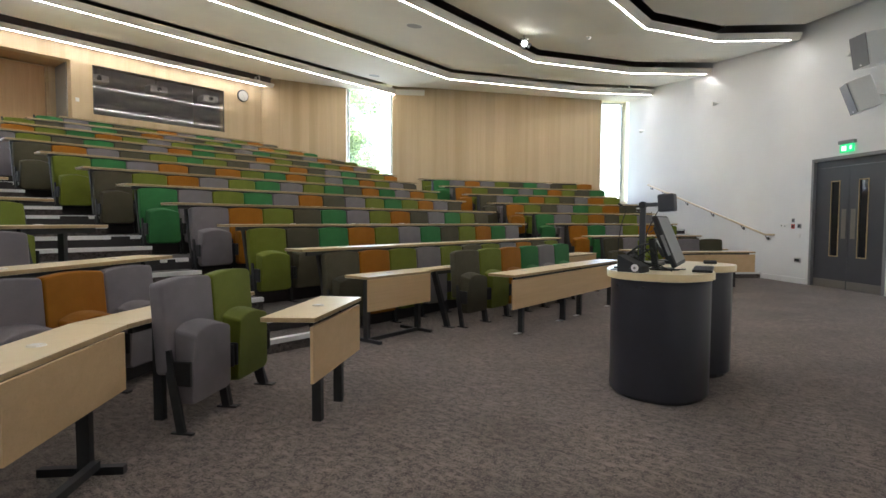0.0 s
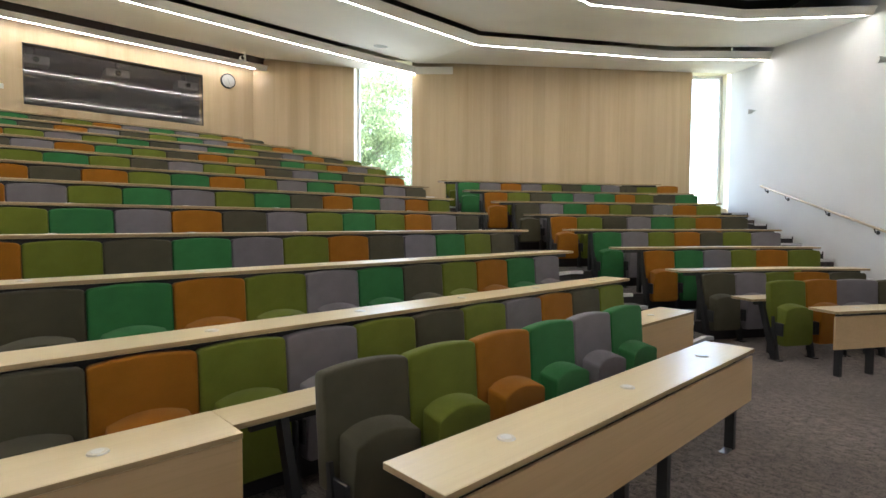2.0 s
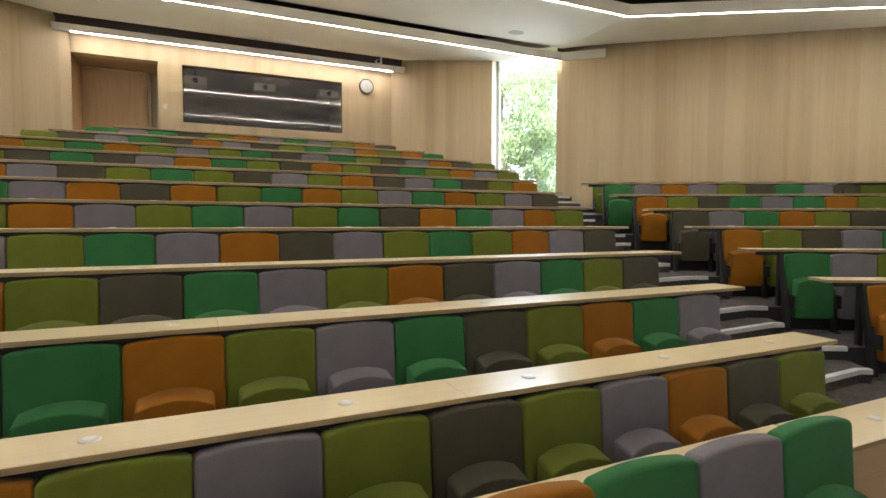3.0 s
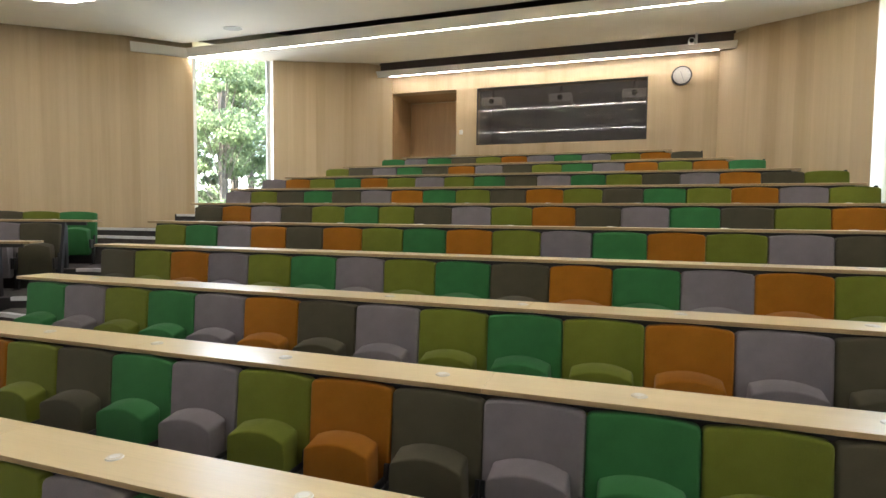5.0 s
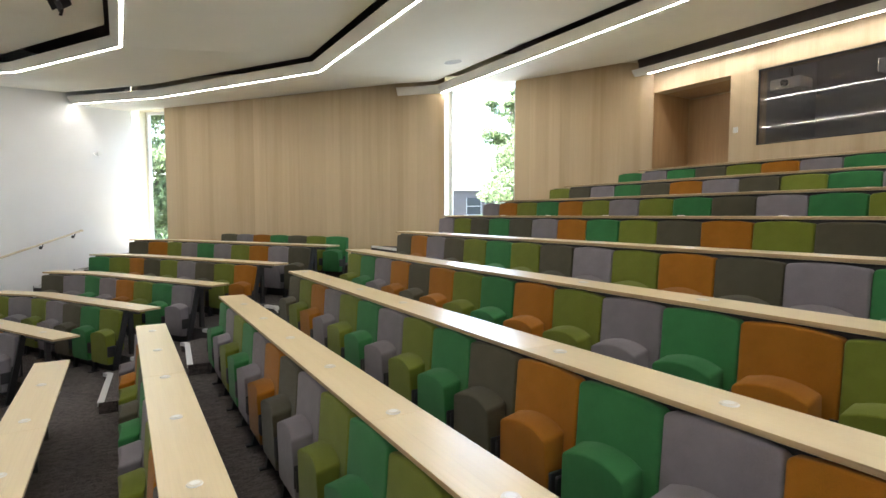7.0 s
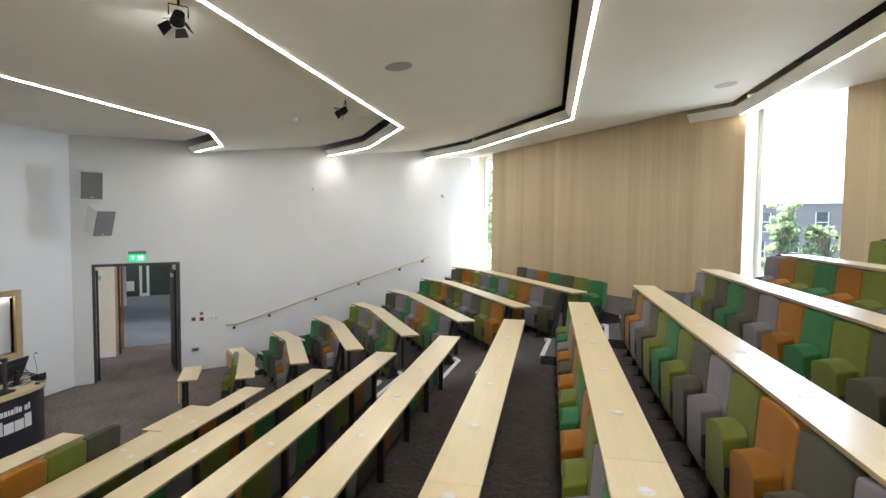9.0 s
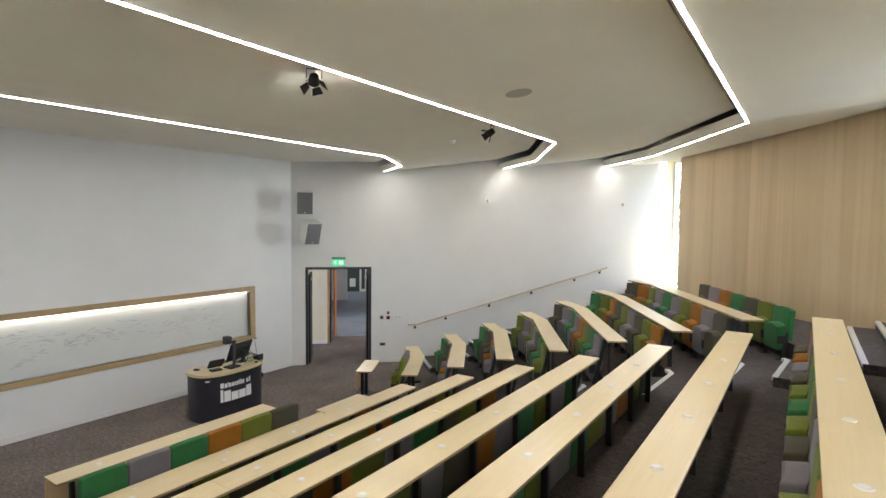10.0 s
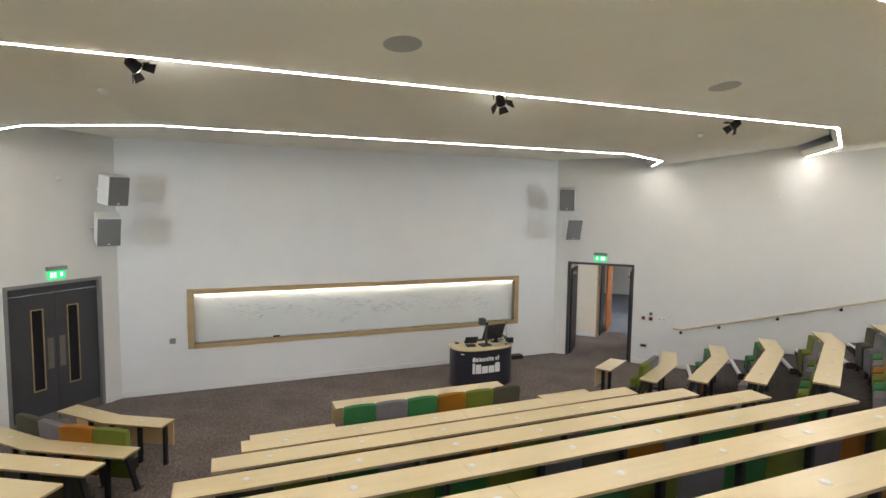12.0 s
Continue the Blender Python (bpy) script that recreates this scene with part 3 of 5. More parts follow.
def cushion(w, z0, z1, y0, y1, dome, rb, rt, bevel, curve=0.0):
    """A padded slab: rings of the outline, drawn in towards both faces."""
    bm = bmesh.new()
    rings = []
    steps = [(bevel * (1 - math.sin(a)), bevel * (1 - math.cos(a))) for a in (0.0, 0.5, 1.0, math.pi / 2)]
    for inset, dy in [(i, y0 + d) for i, d in steps] + [(i, y1 - d) for i, d in steps[::-1]]:
        o = outline_panel(w - inset, z0 + inset, z1 - inset, dome, max(0.006, rb - inset), max(0.006, rt - inset))
        rings.append([bm.verts.new((x, dy - curve * (x / w) ** 2, z)) for x, z in o])
    n = len(rings[0])
    for u, v in zip(rings, rings[1:]):
        for i in range(n):
            bm.faces.new((u[i], u[(i + 1) % n], v[(i + 1) % n], v[i]))
    bm.faces.new(rings[0][::-1])
    bm.faces.new(rings[-1])
    return bm


SEATS = {}
for code, (word, mat) in COLOURS.items():
    s = thing("lecture_seat", word + " upholstered tip-up lecture seat with its pan folded up", "seat", "lecture theatre seats")
    back = part("backrest", xf(cushion(0.2485, 0.34, 0.902, -0.105, -0.015, 0.016, 0.03, 0.034, 0.018, 0.010), pose(0, 0, 0, -4, 0, 0) @ pose(0, 0.02, 0)), mat, s, "", True)
    bm = cushion(0.208, 0.155, 0.642, -0.262, -0.125, 0.026, 0.05, 0.024, 0.010, 0.020)
    for v in bm.verts:
        v.co.x *= 1.0 - 0.10 * min(1.0, max(0.0, (v.co.z - 0.30) / 0.30))
        v.co.y += 0.05 * max(0.0, (0.60 - v.co.z) / 0.45) * (1 if v.co.y < -0.19 else 0)
        v.co.z += 0.30 * (v.co.y + 0.125) * min(1.0, max(0.0, (v.co.z - 0.42) / 0.16))
    pan = part("seat", xf(bm, pose(0, 0.03, -0.014, -5, 0, 0)), mat, s, "", True)
    for sx in (-1, 1):
        part("bracket", box(sx * 0.226 - 0.010, sx * 0.226 + 0.010, -0.200, -0.080, 0.28, 0.43, 0.006), BLACK, s)
        bm = xf(box(-0.011, 0.011, -0.026, 0.026, -0.02, 0.50), pose(sx * 0.236, -0.135, 0.0, -10, 0, 0))
        leg = part("leg", bm, BLACK, s)
        part("foot", box(sx * 0.236 - 0.012, sx * 0.236 + 0.012, -0.21, -0.07, 0.0, 0.012), BLACK, leg)
    SEATS[code] = s
used_seat = set()


def put_seat(code, m):
    if code not in used_seat:
        used_seat.add(code)
        SEATS[code].matrix_world = m
        return
    copy_thing(SEATS[code], m)


CENTRE = [
    "dlogyg",
    "dolyldlyodl",
    "ldgolygdlogy",
    "yoldgylodygld",
    "gylgyodylgloyd",
    "dloylgylgdogyol",
    "lgyodolgolygolyd",
    "doydlgldylodygdlo",
    "yldgdyogldoldgloyl",
    "yolgolylgdygldyodl",
    "ldygdoydlgyolog",
    "gygdloygylod",
]
for k, codes in enumerate(CENTRE):
    n = len(codes)
    x0 = -n * 0.25 + (-0.02 if k < 2 else min(0.02, -0.10 + 0.03 * (k - 2)))
    for i, code in enumerate(codes):
        put_seat(code, pose(x0 + 0.25 + 0.5 * i, (4.26 if k == 0 else row_y(k + 1) + (0.0 if k < 2 else 0.02)), tier(k)))

# side blocks: seats from the aisle to the bend, then two by the wall
SIDES = {
    1: ["lo|yd", "dyl|od", "ogyl|ol", "gylod|ly", "oldygl|od", "dygoldy|ol", "oldgygol|dg", "gyoyldgyd|lo", "lgyodgyl|"],
    -1: ["ly|", "yoy|dg", "yod|dg", "lgdyl|yl", "ygloyg|yd", "oldyldo|lg", "dyolygyl|od", "gldgoyd|"],
}
for side, rows in SIDES.items():
    for k, codes in enumerate(rows):
        line = offset_line(side_line(k), 0.895)
        a, b, c = (Vector(p) for p in line)
        first, last = codes.split("|")
        for i, code in enumerate(first[::-1]):
            low = len(rows) - 1 == k
            p = b + (a - b).normalized() * ((0.20 if not low else 0.95 if side < 0 else 0.42) + 0.5 * i)
            put_seat(code, pose(p.x * side, p.y, tier(k), 0, 0, -30 * side) @ Matrix.Diagonal((1, 1, 1 if not low else 0.89 if side < 0 else 0.84, 1)))
        for i, code in enumerate(last):
            p = b + (c - b).normalized() * (0.25 + 0.5 * i)
            put_seat(code, pose(p.x * side, p.y, tier(k), 0, 0, -45 * side))

# ---------------------------------------------------------------- writing desks
disc_bm = cyl(0.040, 0.0, 0.006, 24, 0.036)
cap_me = bpy.data.meshes.new("cap")
cap_bm = cyl(0.025, 0.0062, 0.0082, 20, 0.023)
cap_bm.to_mesh(cap_me)
cap_bm.free()
rim_faces = len(disc_bm.faces)
disc_bm.from_mesh(cap_me)
bpy.data.meshes.remove(cap_me)
DISC = mesh_from(disc_bm, "power_disc", [DISCWHITE, DISCCAP], True)
for p in DISC.polygons:
    p.material_index = int(p.index >= rim_faces)
POST = {}


def desktop(name, bm, parent):
    ob = part(name, bm, [BIRCH, PLYEDGE], parent)
    for p in ob.data.polygons:
        if abs(p.normal.z) < 0.5:
            p.material_index = 1
    return ob


def post_at(parent, x, y, z0, z1):
    key = round(z1 - z0, 3)
    if key not in POST:
        POST[key] = mesh_from(box(-0.022, 0.022, -0.03, 0.03, 0, key), "leg", BLACK)
    ob = new("leg", POST[key])
    ob.parent = parent
    ob.location = (x, y, z0)
    return ob


def disc_at(parent, x, y, z):
    ob = new("power_disc", DISC)
    ob.parent = parent
    ob.location = (x, y, z)
    tagged(ob, "white round power socket cover")


def straight_run(parent, p, q, depth, z, piece=2.0, discs=True, drop=None, legs=1.0, first=None):
    """Desktop boards from p to q with discs, a rail and legs."""
    p, q = Vector(p), Vector(q)
    length = (q - p).length
    d = (q - p) / length
    nrm = Vector((-d.y, d.x))
    n = max(1, round(length / piece))
    for i in range(n):
        a = p + d * (length * i / n + (0.0008 if i else 0))
        b = p + d * (length * (i + 1) / n)
        bm = band([tuple(a), tuple(b)], 0, depth, z - 0.028, z)
        bmesh.ops.bevel(bm, geom=bm.edges[:], offset=0.0025, segments=1, affect="EDGES")
        desktop("desktop", bm, parent)
    part("rail", band([tuple(p + d * 0.1), tuple(q - d * 0.1)], 0.05, 0.08, z - 0.075, z - 0.0285), BLACK, parent)
    if first is not None:
        x = p.x + (first - p.x) % 1.01
        while x < q.x - 0.12:
            if x > p.x + 0.12:
                disc_at(parent, x, p.y + depth * 0.5, z)
            x += 1.01
    elif discs:
        m = max(1, int((length - 0.3) / 1.0 + 0.5))
        for i in range(m):
            c = p + d * (length * (i + 0.5) / m) + nrm * (depth * 0.5)
            disc_at(parent, c.x, c.y, z)
    if drop is not None:
        m = max(1, round(length / legs))
        for i in range(m + 1):
            c = p + d * (0.45 + (length - 0.90) * i / m) + nrm * 0.115
            post_at(parent, c.x, c.y, drop, z - 0.0285)


def frame_leg(parent, p, nrm, z0, z1, half_w=0.02, half_d=0.035):
    """A leaning leg from the tier below up to the desktop's front edge."""
    p = Vector(p)
    lo, hi = p - nrm * 0.16, p + nrm * 0.05
    side_v = Vector((nrm.y, -nrm.x)) * half_w
    dep = nrm * half_d
    bm = bmesh.new()
    rows = []
    for c, z in ((lo, z0), (hi, z1)):
        rows.append([bm.verts.new((*(c + a + b), z)) for a, b in ((-side_v, -dep), (side_v, -dep), (side_v, dep), (-side_v, dep))])
    for k in range(4):
        bm.faces.new((rows[0][k], rows[0][(k + 1) % 4], rows[1][(k + 1) % 4], rows[1][k]))
    bm.faces.new(rows[0][::-1])
    bm.faces.new(rows[1])
    part("leg", bm, BLACK, parent)
    f = lo - nrm * 0.02
    part("foot", band([tuple(f - side_v * 1.6), tuple(f + side_v * 1.6)], -0.07, 0.07, z0, z0 + 0.008), BLACK, parent)


DESK_LABEL = "long pale birch writing desk on black steel legs"
for k in range(0, 13):
    e = CENTRE_END[k]
    y0, z = row_y(k), tier(k) + DESK_H
    desk = thing("writing_desk", DESK_LABEL, "desk", "writing desks")
    if k == 0:
        z -= 0.012
        straight_run(desk, (-1.57, y0), (1.49, y0), 0.34, z, 3.1, True)
        for xx in (-1.31, -0.29, 0.19, 1.23):
            post_at(desk, xx, y0 + 0.062, 0.0, z - 0.0285)
            part("foot_plate", box(xx - 0.13, xx + 0.03, y0 + 0.04, y0 + 0.09, 0.0005, 0.006), STEEL, desk, "bright steel floor plate")
        part("modesty_panel", box(-1.57, 1.49, y0 + 0.012, y0 + 0.030, 0.29, z - 0.056, 0.002), PANEL, desk)
        tagged(desk, "pale birch front desk with a full-width modesty panel")
    elif k == 1:
        straight_run(desk, (-1.84, y0 + 0.10), (1.62, y0 + 0.10), 0.25, z - 0.004, 1.75, True)
        tagged(desk, "pale birch writing desk with boxed ends on T-shaped feet")
        for x0, x1 in ((-2.82, -1.845), (1.625, 2.80)):
            straight_run(desk, (x0, y0 - 0.02), (x1, y0 - 0.02), 0.36, z, 2.0, True)
            part("modesty_panel", box(x0 + 0.002, x1 - 0.002, y0 - 0.015, y0 + 0.003, 0.33, z - 0.030, 0.002), PANEL, desk)
            for xx in (x0 + 0.07, x1 - 0.12):
                post_at(desk, xx, y0 + 0.08, 0.0355, z - 0.029)
                part("foot", box(xx - 0.02, xx + 0.02, y0 - 0.13, y0 + 0.34, 0.0, 0.035, 0.005), BLACK, desk)
            part("stretcher", box(x0 + 0.093, x1 - 0.143, y0 + 0.06, y0 + 0.10, 0.0, 0.04), BLACK, desk)
        for xx in (-1.59, 1.50):
            frame_leg(desk, (xx, y0 + 0.10), Vector((0, 1)), 0.0, z - 0.033)
    else:
        straight_run(desk, (-e, y0), (e - {2: 0.12, 3: 0.08}.get(k, 0.02), y0), 0.315, z, 2.4, True, tier(k), 1.0, 0.39 + 0.2585 * (k - 2))
        half = len(CENTRE[k - 1]) * 0.25
        off = 0.0 if k < 3 else min(0.02, -0.10 + 0.03 * (k - 3))
        for xx in (off - half + 0.005, off + half - 0.005):
            frame_leg(desk, (xx, y0 + 0.09), Vector((0, 1)), tier(k - 1), z - 0.0285, 0.013, 0.022)

for side in (-1, 1):
    mir = Matrix.Diagonal((side, 1, 1, 1))
    for k in range(0, SIDE_ROWS[side] + 1):
        a, b, c = side_line(k)
        z = tier(k) + DESK_H
        desk = thing("writing_desk", "angled pale birch writing desk on black steel legs", "desk", "writing desks")
        inner = offset_line([a, b, c], 0.32)
        pieces = [(a, b, inner[1], inner[0])]
        if not (side < 0 and k == 0):
            pieces.append((b, c, inner[2], inner[1]))
        for p in pieces:
            bm = xf(prism(list(p), z - 0.028, z), mir)
            bmesh.ops.bevel(bm, geom=[e for e in bm.edges if len(e.link_faces) == 2 and e.calc_face_angle() > 0.5], offset=0.0025, segments=1, affect="EDGES")
            desktop("desktop", bm, desk)
        lines = [(Vector(a), Vector(b))] + ([(Vector(b), Vector(c))] if len(pieces) > 1 else [])
        for p, q in lines:
            d = (q - p).normalized()
            nrm = Vector((-d.y, d.x))
            m = max(1, round((q - p).length / 1.0))
            for i in range(m):
                t = p + (q - p) * ((i + 0.5) / m) + nrm * 0.16
                disc_at(desk, t.x * side, t.y, z)
            boxed = k == 1 and side < 0 and p == Vector(b)
            reach = (q - p).length
            spots = ([reach * 0.78, reach * 0.36] if side < 0 else [0.12, reach * 0.6]) if k == 0 else [0.4 + (reach - 0.8) * i / m for i in range(m + 1)] if reach > 1.2 else [reach * 0.5]
            for x in ([] if boxed else spots):
                t = p + d * x + nrm * (0.066 if k == 0 else 0.115)
                leg = post_at(desk, t.x * side, t.y, tier(k), z - 0.0285)
                leg.rotation_euler.z = math.atan2(d.y * side, d.x)
            part("rail", xf(band([tuple(p + d * 0.1), tuple(q - d * 0.1)], 0.05, 0.08, z - 0.075, z - 0.0285), mir), BLACK, desk)
            if k > 0 and not boxed:
                w = p + d * 0.16
                if p == Vector(a):
                    near = offset_line(side_line(k - 1), 0.895)
                    n_near = len(SIDES[side][k - 1].split("|")[0])
                    end = Vector(near[1]) + (Vector(near[0]) - Vector(near[1])).normalized() * (0.20 + 0.5 * (n_near - 1) + 0.262)
                    w = p + d * max(0.10, (end - p).dot(d))
                frame_leg(desk, (w.x * side, w.y), Vector((nrm.x * side, nrm.y)), tier(k - 1), z - 0.0285)
        if k == 0:
            for p, q in lines:
                part("modesty_panel", xf(band([tuple(p + D1 * 0.01), tuple(q)], 0.012, 0.030, 0.29, z - 0.056), mir), PANEL, desk)
            tagged(desk, "pale birch front desk with a modesty panel on black legs")
        if k == 1 and side < 0:
            part("modesty_panel", xf(band([tuple(Vector(b) + D2 * 0.07), c], -0.018, -0.001, 0.345, z - 0.030), mir), PANEL, desk)
            q = Vector(b) + D2 * 0.32
            nq = Vector((D2.y, -D2.x))
            part("foot", xf(band([tuple(q + nq * 0.12), tuple(q - nq * 0.28)], -0.02, 0.02, 0.0, 0.04), mir), BLACK, desk)
            part("stretcher", xf(band([tuple(q + D2 * 0.03), tuple(q + D2 * 0.9)], -0.02, 0.02, 0.041, 0.08), mir), BLACK, desk)
            post_at(desk, -(q.x + 0.045), q.y + 0.045, 0.04, z - 0.0285).rotation_euler.z = radians(45)
            tagged(desk, "angled pale birch desk with a modesty panel at its wall end")

# ---------------------------------------------------------------- veneered wall panels
def veneer_run(s0, s1, z0, side, wide=0.305):
    host = thing("veneer_panelling", "pale maple veneer wall panelling in narrow vertical boards", "wall panelling", "veneer panelling")
    host["kind"] = "structure"
    n = max(1, round((s1 - s0) / wide))
    w = (s1 - s0) / n
    me = mesh_from(box(0.0002, w - 0.0002, 0.0, 0.0185, z0, TOP - 0.3), "panel", VENEER)
    for i in range(n):
        p, q = slant(s0 + w * i, 0.0, side), slant(s0 + w * (i + 1), 0.0, side)
        d = Vector(q) - Vector(p)
        ob = new("panel", me)
        ob.parent = host
        if side > 0:
            ob.matrix_world = pose(q[0], q[1], 0, 0, 0, math.degrees(math.atan2(-d.y, -d.x)))
        else:
            ob.matrix_world = pose(p[0], p[1], 0, 0, 0, math.degrees(math.atan2(d.y, d.x)))


for side in (-1, 1):
    veneer_run(WOOD_1[0], WOOD_1[1], 0.2, side)
    veneer_run(WOOD_2[0], WOOD_2[1], 1.8, side)

# ---------------------------------------------------------------- control room behind the back wall
x0, x1, z0, z1 = CTRL
structure("control_room", box(x0 - 0.3, x1 + 0.3, BACK + 2.6, BACK + 2.8, 2.4, TOP), CONTROLGREY, "dark grey control room wall")
for nm, bx in (("control_room_floor", (x0 - 0.3, x1 + 0.3, BACK + 0.3, BACK + 2.8, 2.4, 2.6)), ("control_room_side", (x0 - 0.5, x0 - 0.3, BACK + 0.3, BACK + 2.8, 2.4, TOP)), ("control_room_end", (x1 + 0.3, x1 + 0.5, BACK + 0.3, BACK + 2.8, 2.4, TOP))):
    structure(nm, box(*bx), CONTROLGREY, "dark grey control room wall")
win = thing("window_5", "wide smoked glass control room window in a slim frame", "window")
win["kind"] = "structure"
g = part("pane", box(x0, x1, BACK + 0.06, BACK + 0.085, z0, z1), SMOKED, win, "smoked dark glass")
g.visible_shadow = False
for bx in ((x0, x0 + 0.02, z0, z1), (x1 - 0.02, x1, z0, z1), (x0 + 0.02, x1 - 0.02, z0, z0 + 0.02), (x0 + 0.02, x1 - 0.02, z1 - 0.02, z1)):
    part("window_frame", box(bx[0], bx[1], BACK + 0.03, BACK + 0.058, bx[2], bx[3]), BLACK, win)
for px in (-1.13, 0.38, 1.90):
    pr = thing("projector", "white video projector behind the smoked control room window", "projector", "projectors")
    part("body", box(px - 0.24, px + 0.24, BACK + 0.34, BACK + 0.74, 4.86, 5.05, 0.015), WHITEP, pr)
    bm = xf(cyl(0.06, 0, 0.05, 24, 0.05), pose(px, BACK + 0.339, 4.96, 90, 0, 0))
    part("lens", bm, PLASTIC, pr)
    part("stem", xf(cyl(0.02, 5.0505, 5.6, 10), pose(px, BACK + 0.54, 0)), BLACK, pr)
    part("ceiling_plate", box(px - 0.07, px + 0.07, BACK + 0.47, BACK + 0.61, 5.6, TOP - 0.001), BLACK, pr)

# recess with a door in its side
structure("recess_side", box(REC[1], REC[1] + 0.02, BACK + 0.30, BACK + 1.12, 2.6, TOP), VENEER, "veneered side of the recess")
# lining and soffit coloured browner than the walls to suggest shade
structure("recess_lining", box(REC[0] - 0.14, REC[0] - 0.012, BACK + 0.004, BACK + 1.12, 2.6, REC[2]), RECESSWOOD, "veneered side of the recess")
structure("recess_soffit", box(REC[0] - 0.14, REC[1], BACK + 0.30, BACK + 1.12, REC[2], REC[2] + 0.1), RECESSWOOD, "recess soffit in veneer browned for shade")
dr = thing("door_3", "plain maple veneered door set back in a recess", "door")
dr["kind"] = "structure"
part("leaf", box(-3.38, -2.13, BACK + 1.08, BACK + 1.118, 2.62, 5.16, 0.003), RECESSWOOD, dr)
part("door_frame", box(-2.12, -2.05, BACK + 1.05, BACK + 1.118, 2.62, 5.18, 0.003), OAK, dr, "darker timber door frame")
part("door_handle", box(-2.30, -2.18, BACK + 1.02, BACK + 1.078, 3.85, 3.88, 0.005), STEEL, dr)
sw = thing("light_switch", "small white light switch on the veneered wall", "switch")
part("plate", box(-1.78, -1.70, BACK + 0.005, BACK + 0.0195, 4.20, 4.30, 0.003), WHITEP, sw)

# clock and camera
ck = thing("wall_clock", "round black-rimmed wall clock with a pale face", "clock")
at = pose(2.76, BACK + 0.015, 5.15, 90, 0, 0)
part("rim", xf(cyl(0.185, 0.0, 0.045, 40), at), BLACK, ck)
part("face", xf(cyl(0.158, 0.046, 0.050, 40), at), CLOCKFACE, ck)
for i in range(12):
    a = 2 * math.pi * i / 12
    part("hour_mark", xf(box(-0.004, 0.004, 0.122, 0.145, 0.0505, 0.053), at @ Matrix.Rotation(a, 4, "Z")), GREYP, ck)
part("hour_hand", xf(box(-0.007, 0.007, -0.02, 0.08, 0.0535, 0.056), at @ Matrix.Rotation(radians(18), 4, "Z")), GREYP, ck)
part("minute_hand", xf(box(-0.005, 0.005, -0.02, 0.125, 0.0565, 0.059), at @ Matrix.Rotation(radians(-162), 4, "Z")), GREYP, ck)

cm = thing("ceiling_camera", "white camera on a hooked bracket above the rear fascia", "camera")
part("plate", box(2.78, 2.96, 15.28, 15.42, 5.765, 5.79, 0.004), WHITEP, cm)
part("arm", box(2.915, 2.955, 15.33, 15.37, 5.53, 5.7648, 0.004), WHITEP, cm)
part("body", xf(cyl(0.058, -0.045, 0.055, 22, 0.058, 0.008), pose(2.852, 15.35, 5.60, 90, 0, 0)), WHITEP, cm, "", True)
part("lens", xf(cyl(0.042, 0.0555, 0.062, 20, 0.038), pose(2.852, 15.35, 5.60, 90, 0, 0)), PLASTIC, cm)

# ---------------------------------------------------------------- whiteboard
wb = thing("whiteboard", "long recessed whiteboard with an oak frame and smudged marker traces", "whiteboard")
part("board", box(WB[0] + 0.001, WB[1] - 0.001, -0.118, -0.085, WB[2] + 0.001, WB[3] - 0.001), BOARD, wb)
for bx in ((WB[0] - 0.12, WB[0], WB[2] - 0.10, WB[3] + 0.11), (WB[1], WB[1] + 0.12, WB[2] - 0.10, WB[3] + 0.11)):
    part("frame", box(bx[0], bx[1], -0.08, 0.05, bx[2], bx[3], 0.004), OAK, wb)
for z0, z1 in ((WB[2] - 0.10, WB[2]), (WB[3], WB[3] + 0.11)):
    part("frame", box(WB[0] + 0.001, WB[1] - 0.001, -0.08, 0.05, z0, z1, 0.004), OAK, wb)
part("light_line", box(WB[0] + 0.02, WB[1] - 0.02, -0.05, -0.02, WB[3] - 0.014, WB[3] - 0.002), BOARDLED, wb)
rnd = random.Random(7)
bm = bmesh.new()
spots = [(rnd.uniform(-3.4, 3.2), rnd.gauss(1.55, 0.15)) for _ in range(46)]
for i in range(330):
    cx, cz = rnd.choice(spots)
    x, z, w = cx + rnd.gauss(0, 0.12), cz + rnd.gauss(0, 0.06), rnd.uniform(0.02, 0.16)
    if not 1.1 < z < 1.92:
        continue
    own = xf(box(0, w, -0.0006, 0.0006, 0, rnd.choice((0.004, 0.006, 0.010))), pose(x, -0.0838, z, 0, rnd.uniform(-22, 22), 0))
    tmp = bpy.data.meshes.new("tmp")
    own.to_mesh(tmp)
    own.free()
    bm.from_mesh(tmp)
    bpy.data.meshes.remove(tmp)
tagged(part("marker_traces", bm, SMUDGE, wb), kind="stuff")
er = thing("board_rubber", "small dark board rubber resting on the whiteboard ledge", "board rubber")
part("felt", box(2.0, 2.14, -0.045, 0.0, 1.0005, 1.03, 0.004), PLASTIC, er)

# ---------------------------------------------------------------- lectern with its equipment
LX, LY = -2.12, 1.58


def kidney(grow=0.0, n=40):
    """Plan outline: a bowed front towards the seats, rounded ends, a shallow waist at the back."""
    pts = []
    for i in range(n):
        a = 2 * math.pi * i / n
        c, s = math.cos(a), math.sin(a)
        x = 0.70 * math.copysign(abs(c) ** 0.72, c)
        y = 0.35 * math.copysign(abs(s) ** 0.80, s)
        if s < 0:
            y -= 0.07 if x > 0.2 else 0.0
            y += 0.20 * math.exp(-((x - 0.10) / 0.26) ** 2)
        else:
            y += 0.06 * math.cos(x * 1.6)
        pts.append((x * (1 + grow), y * (1 + grow * 1.6)))
    return pts


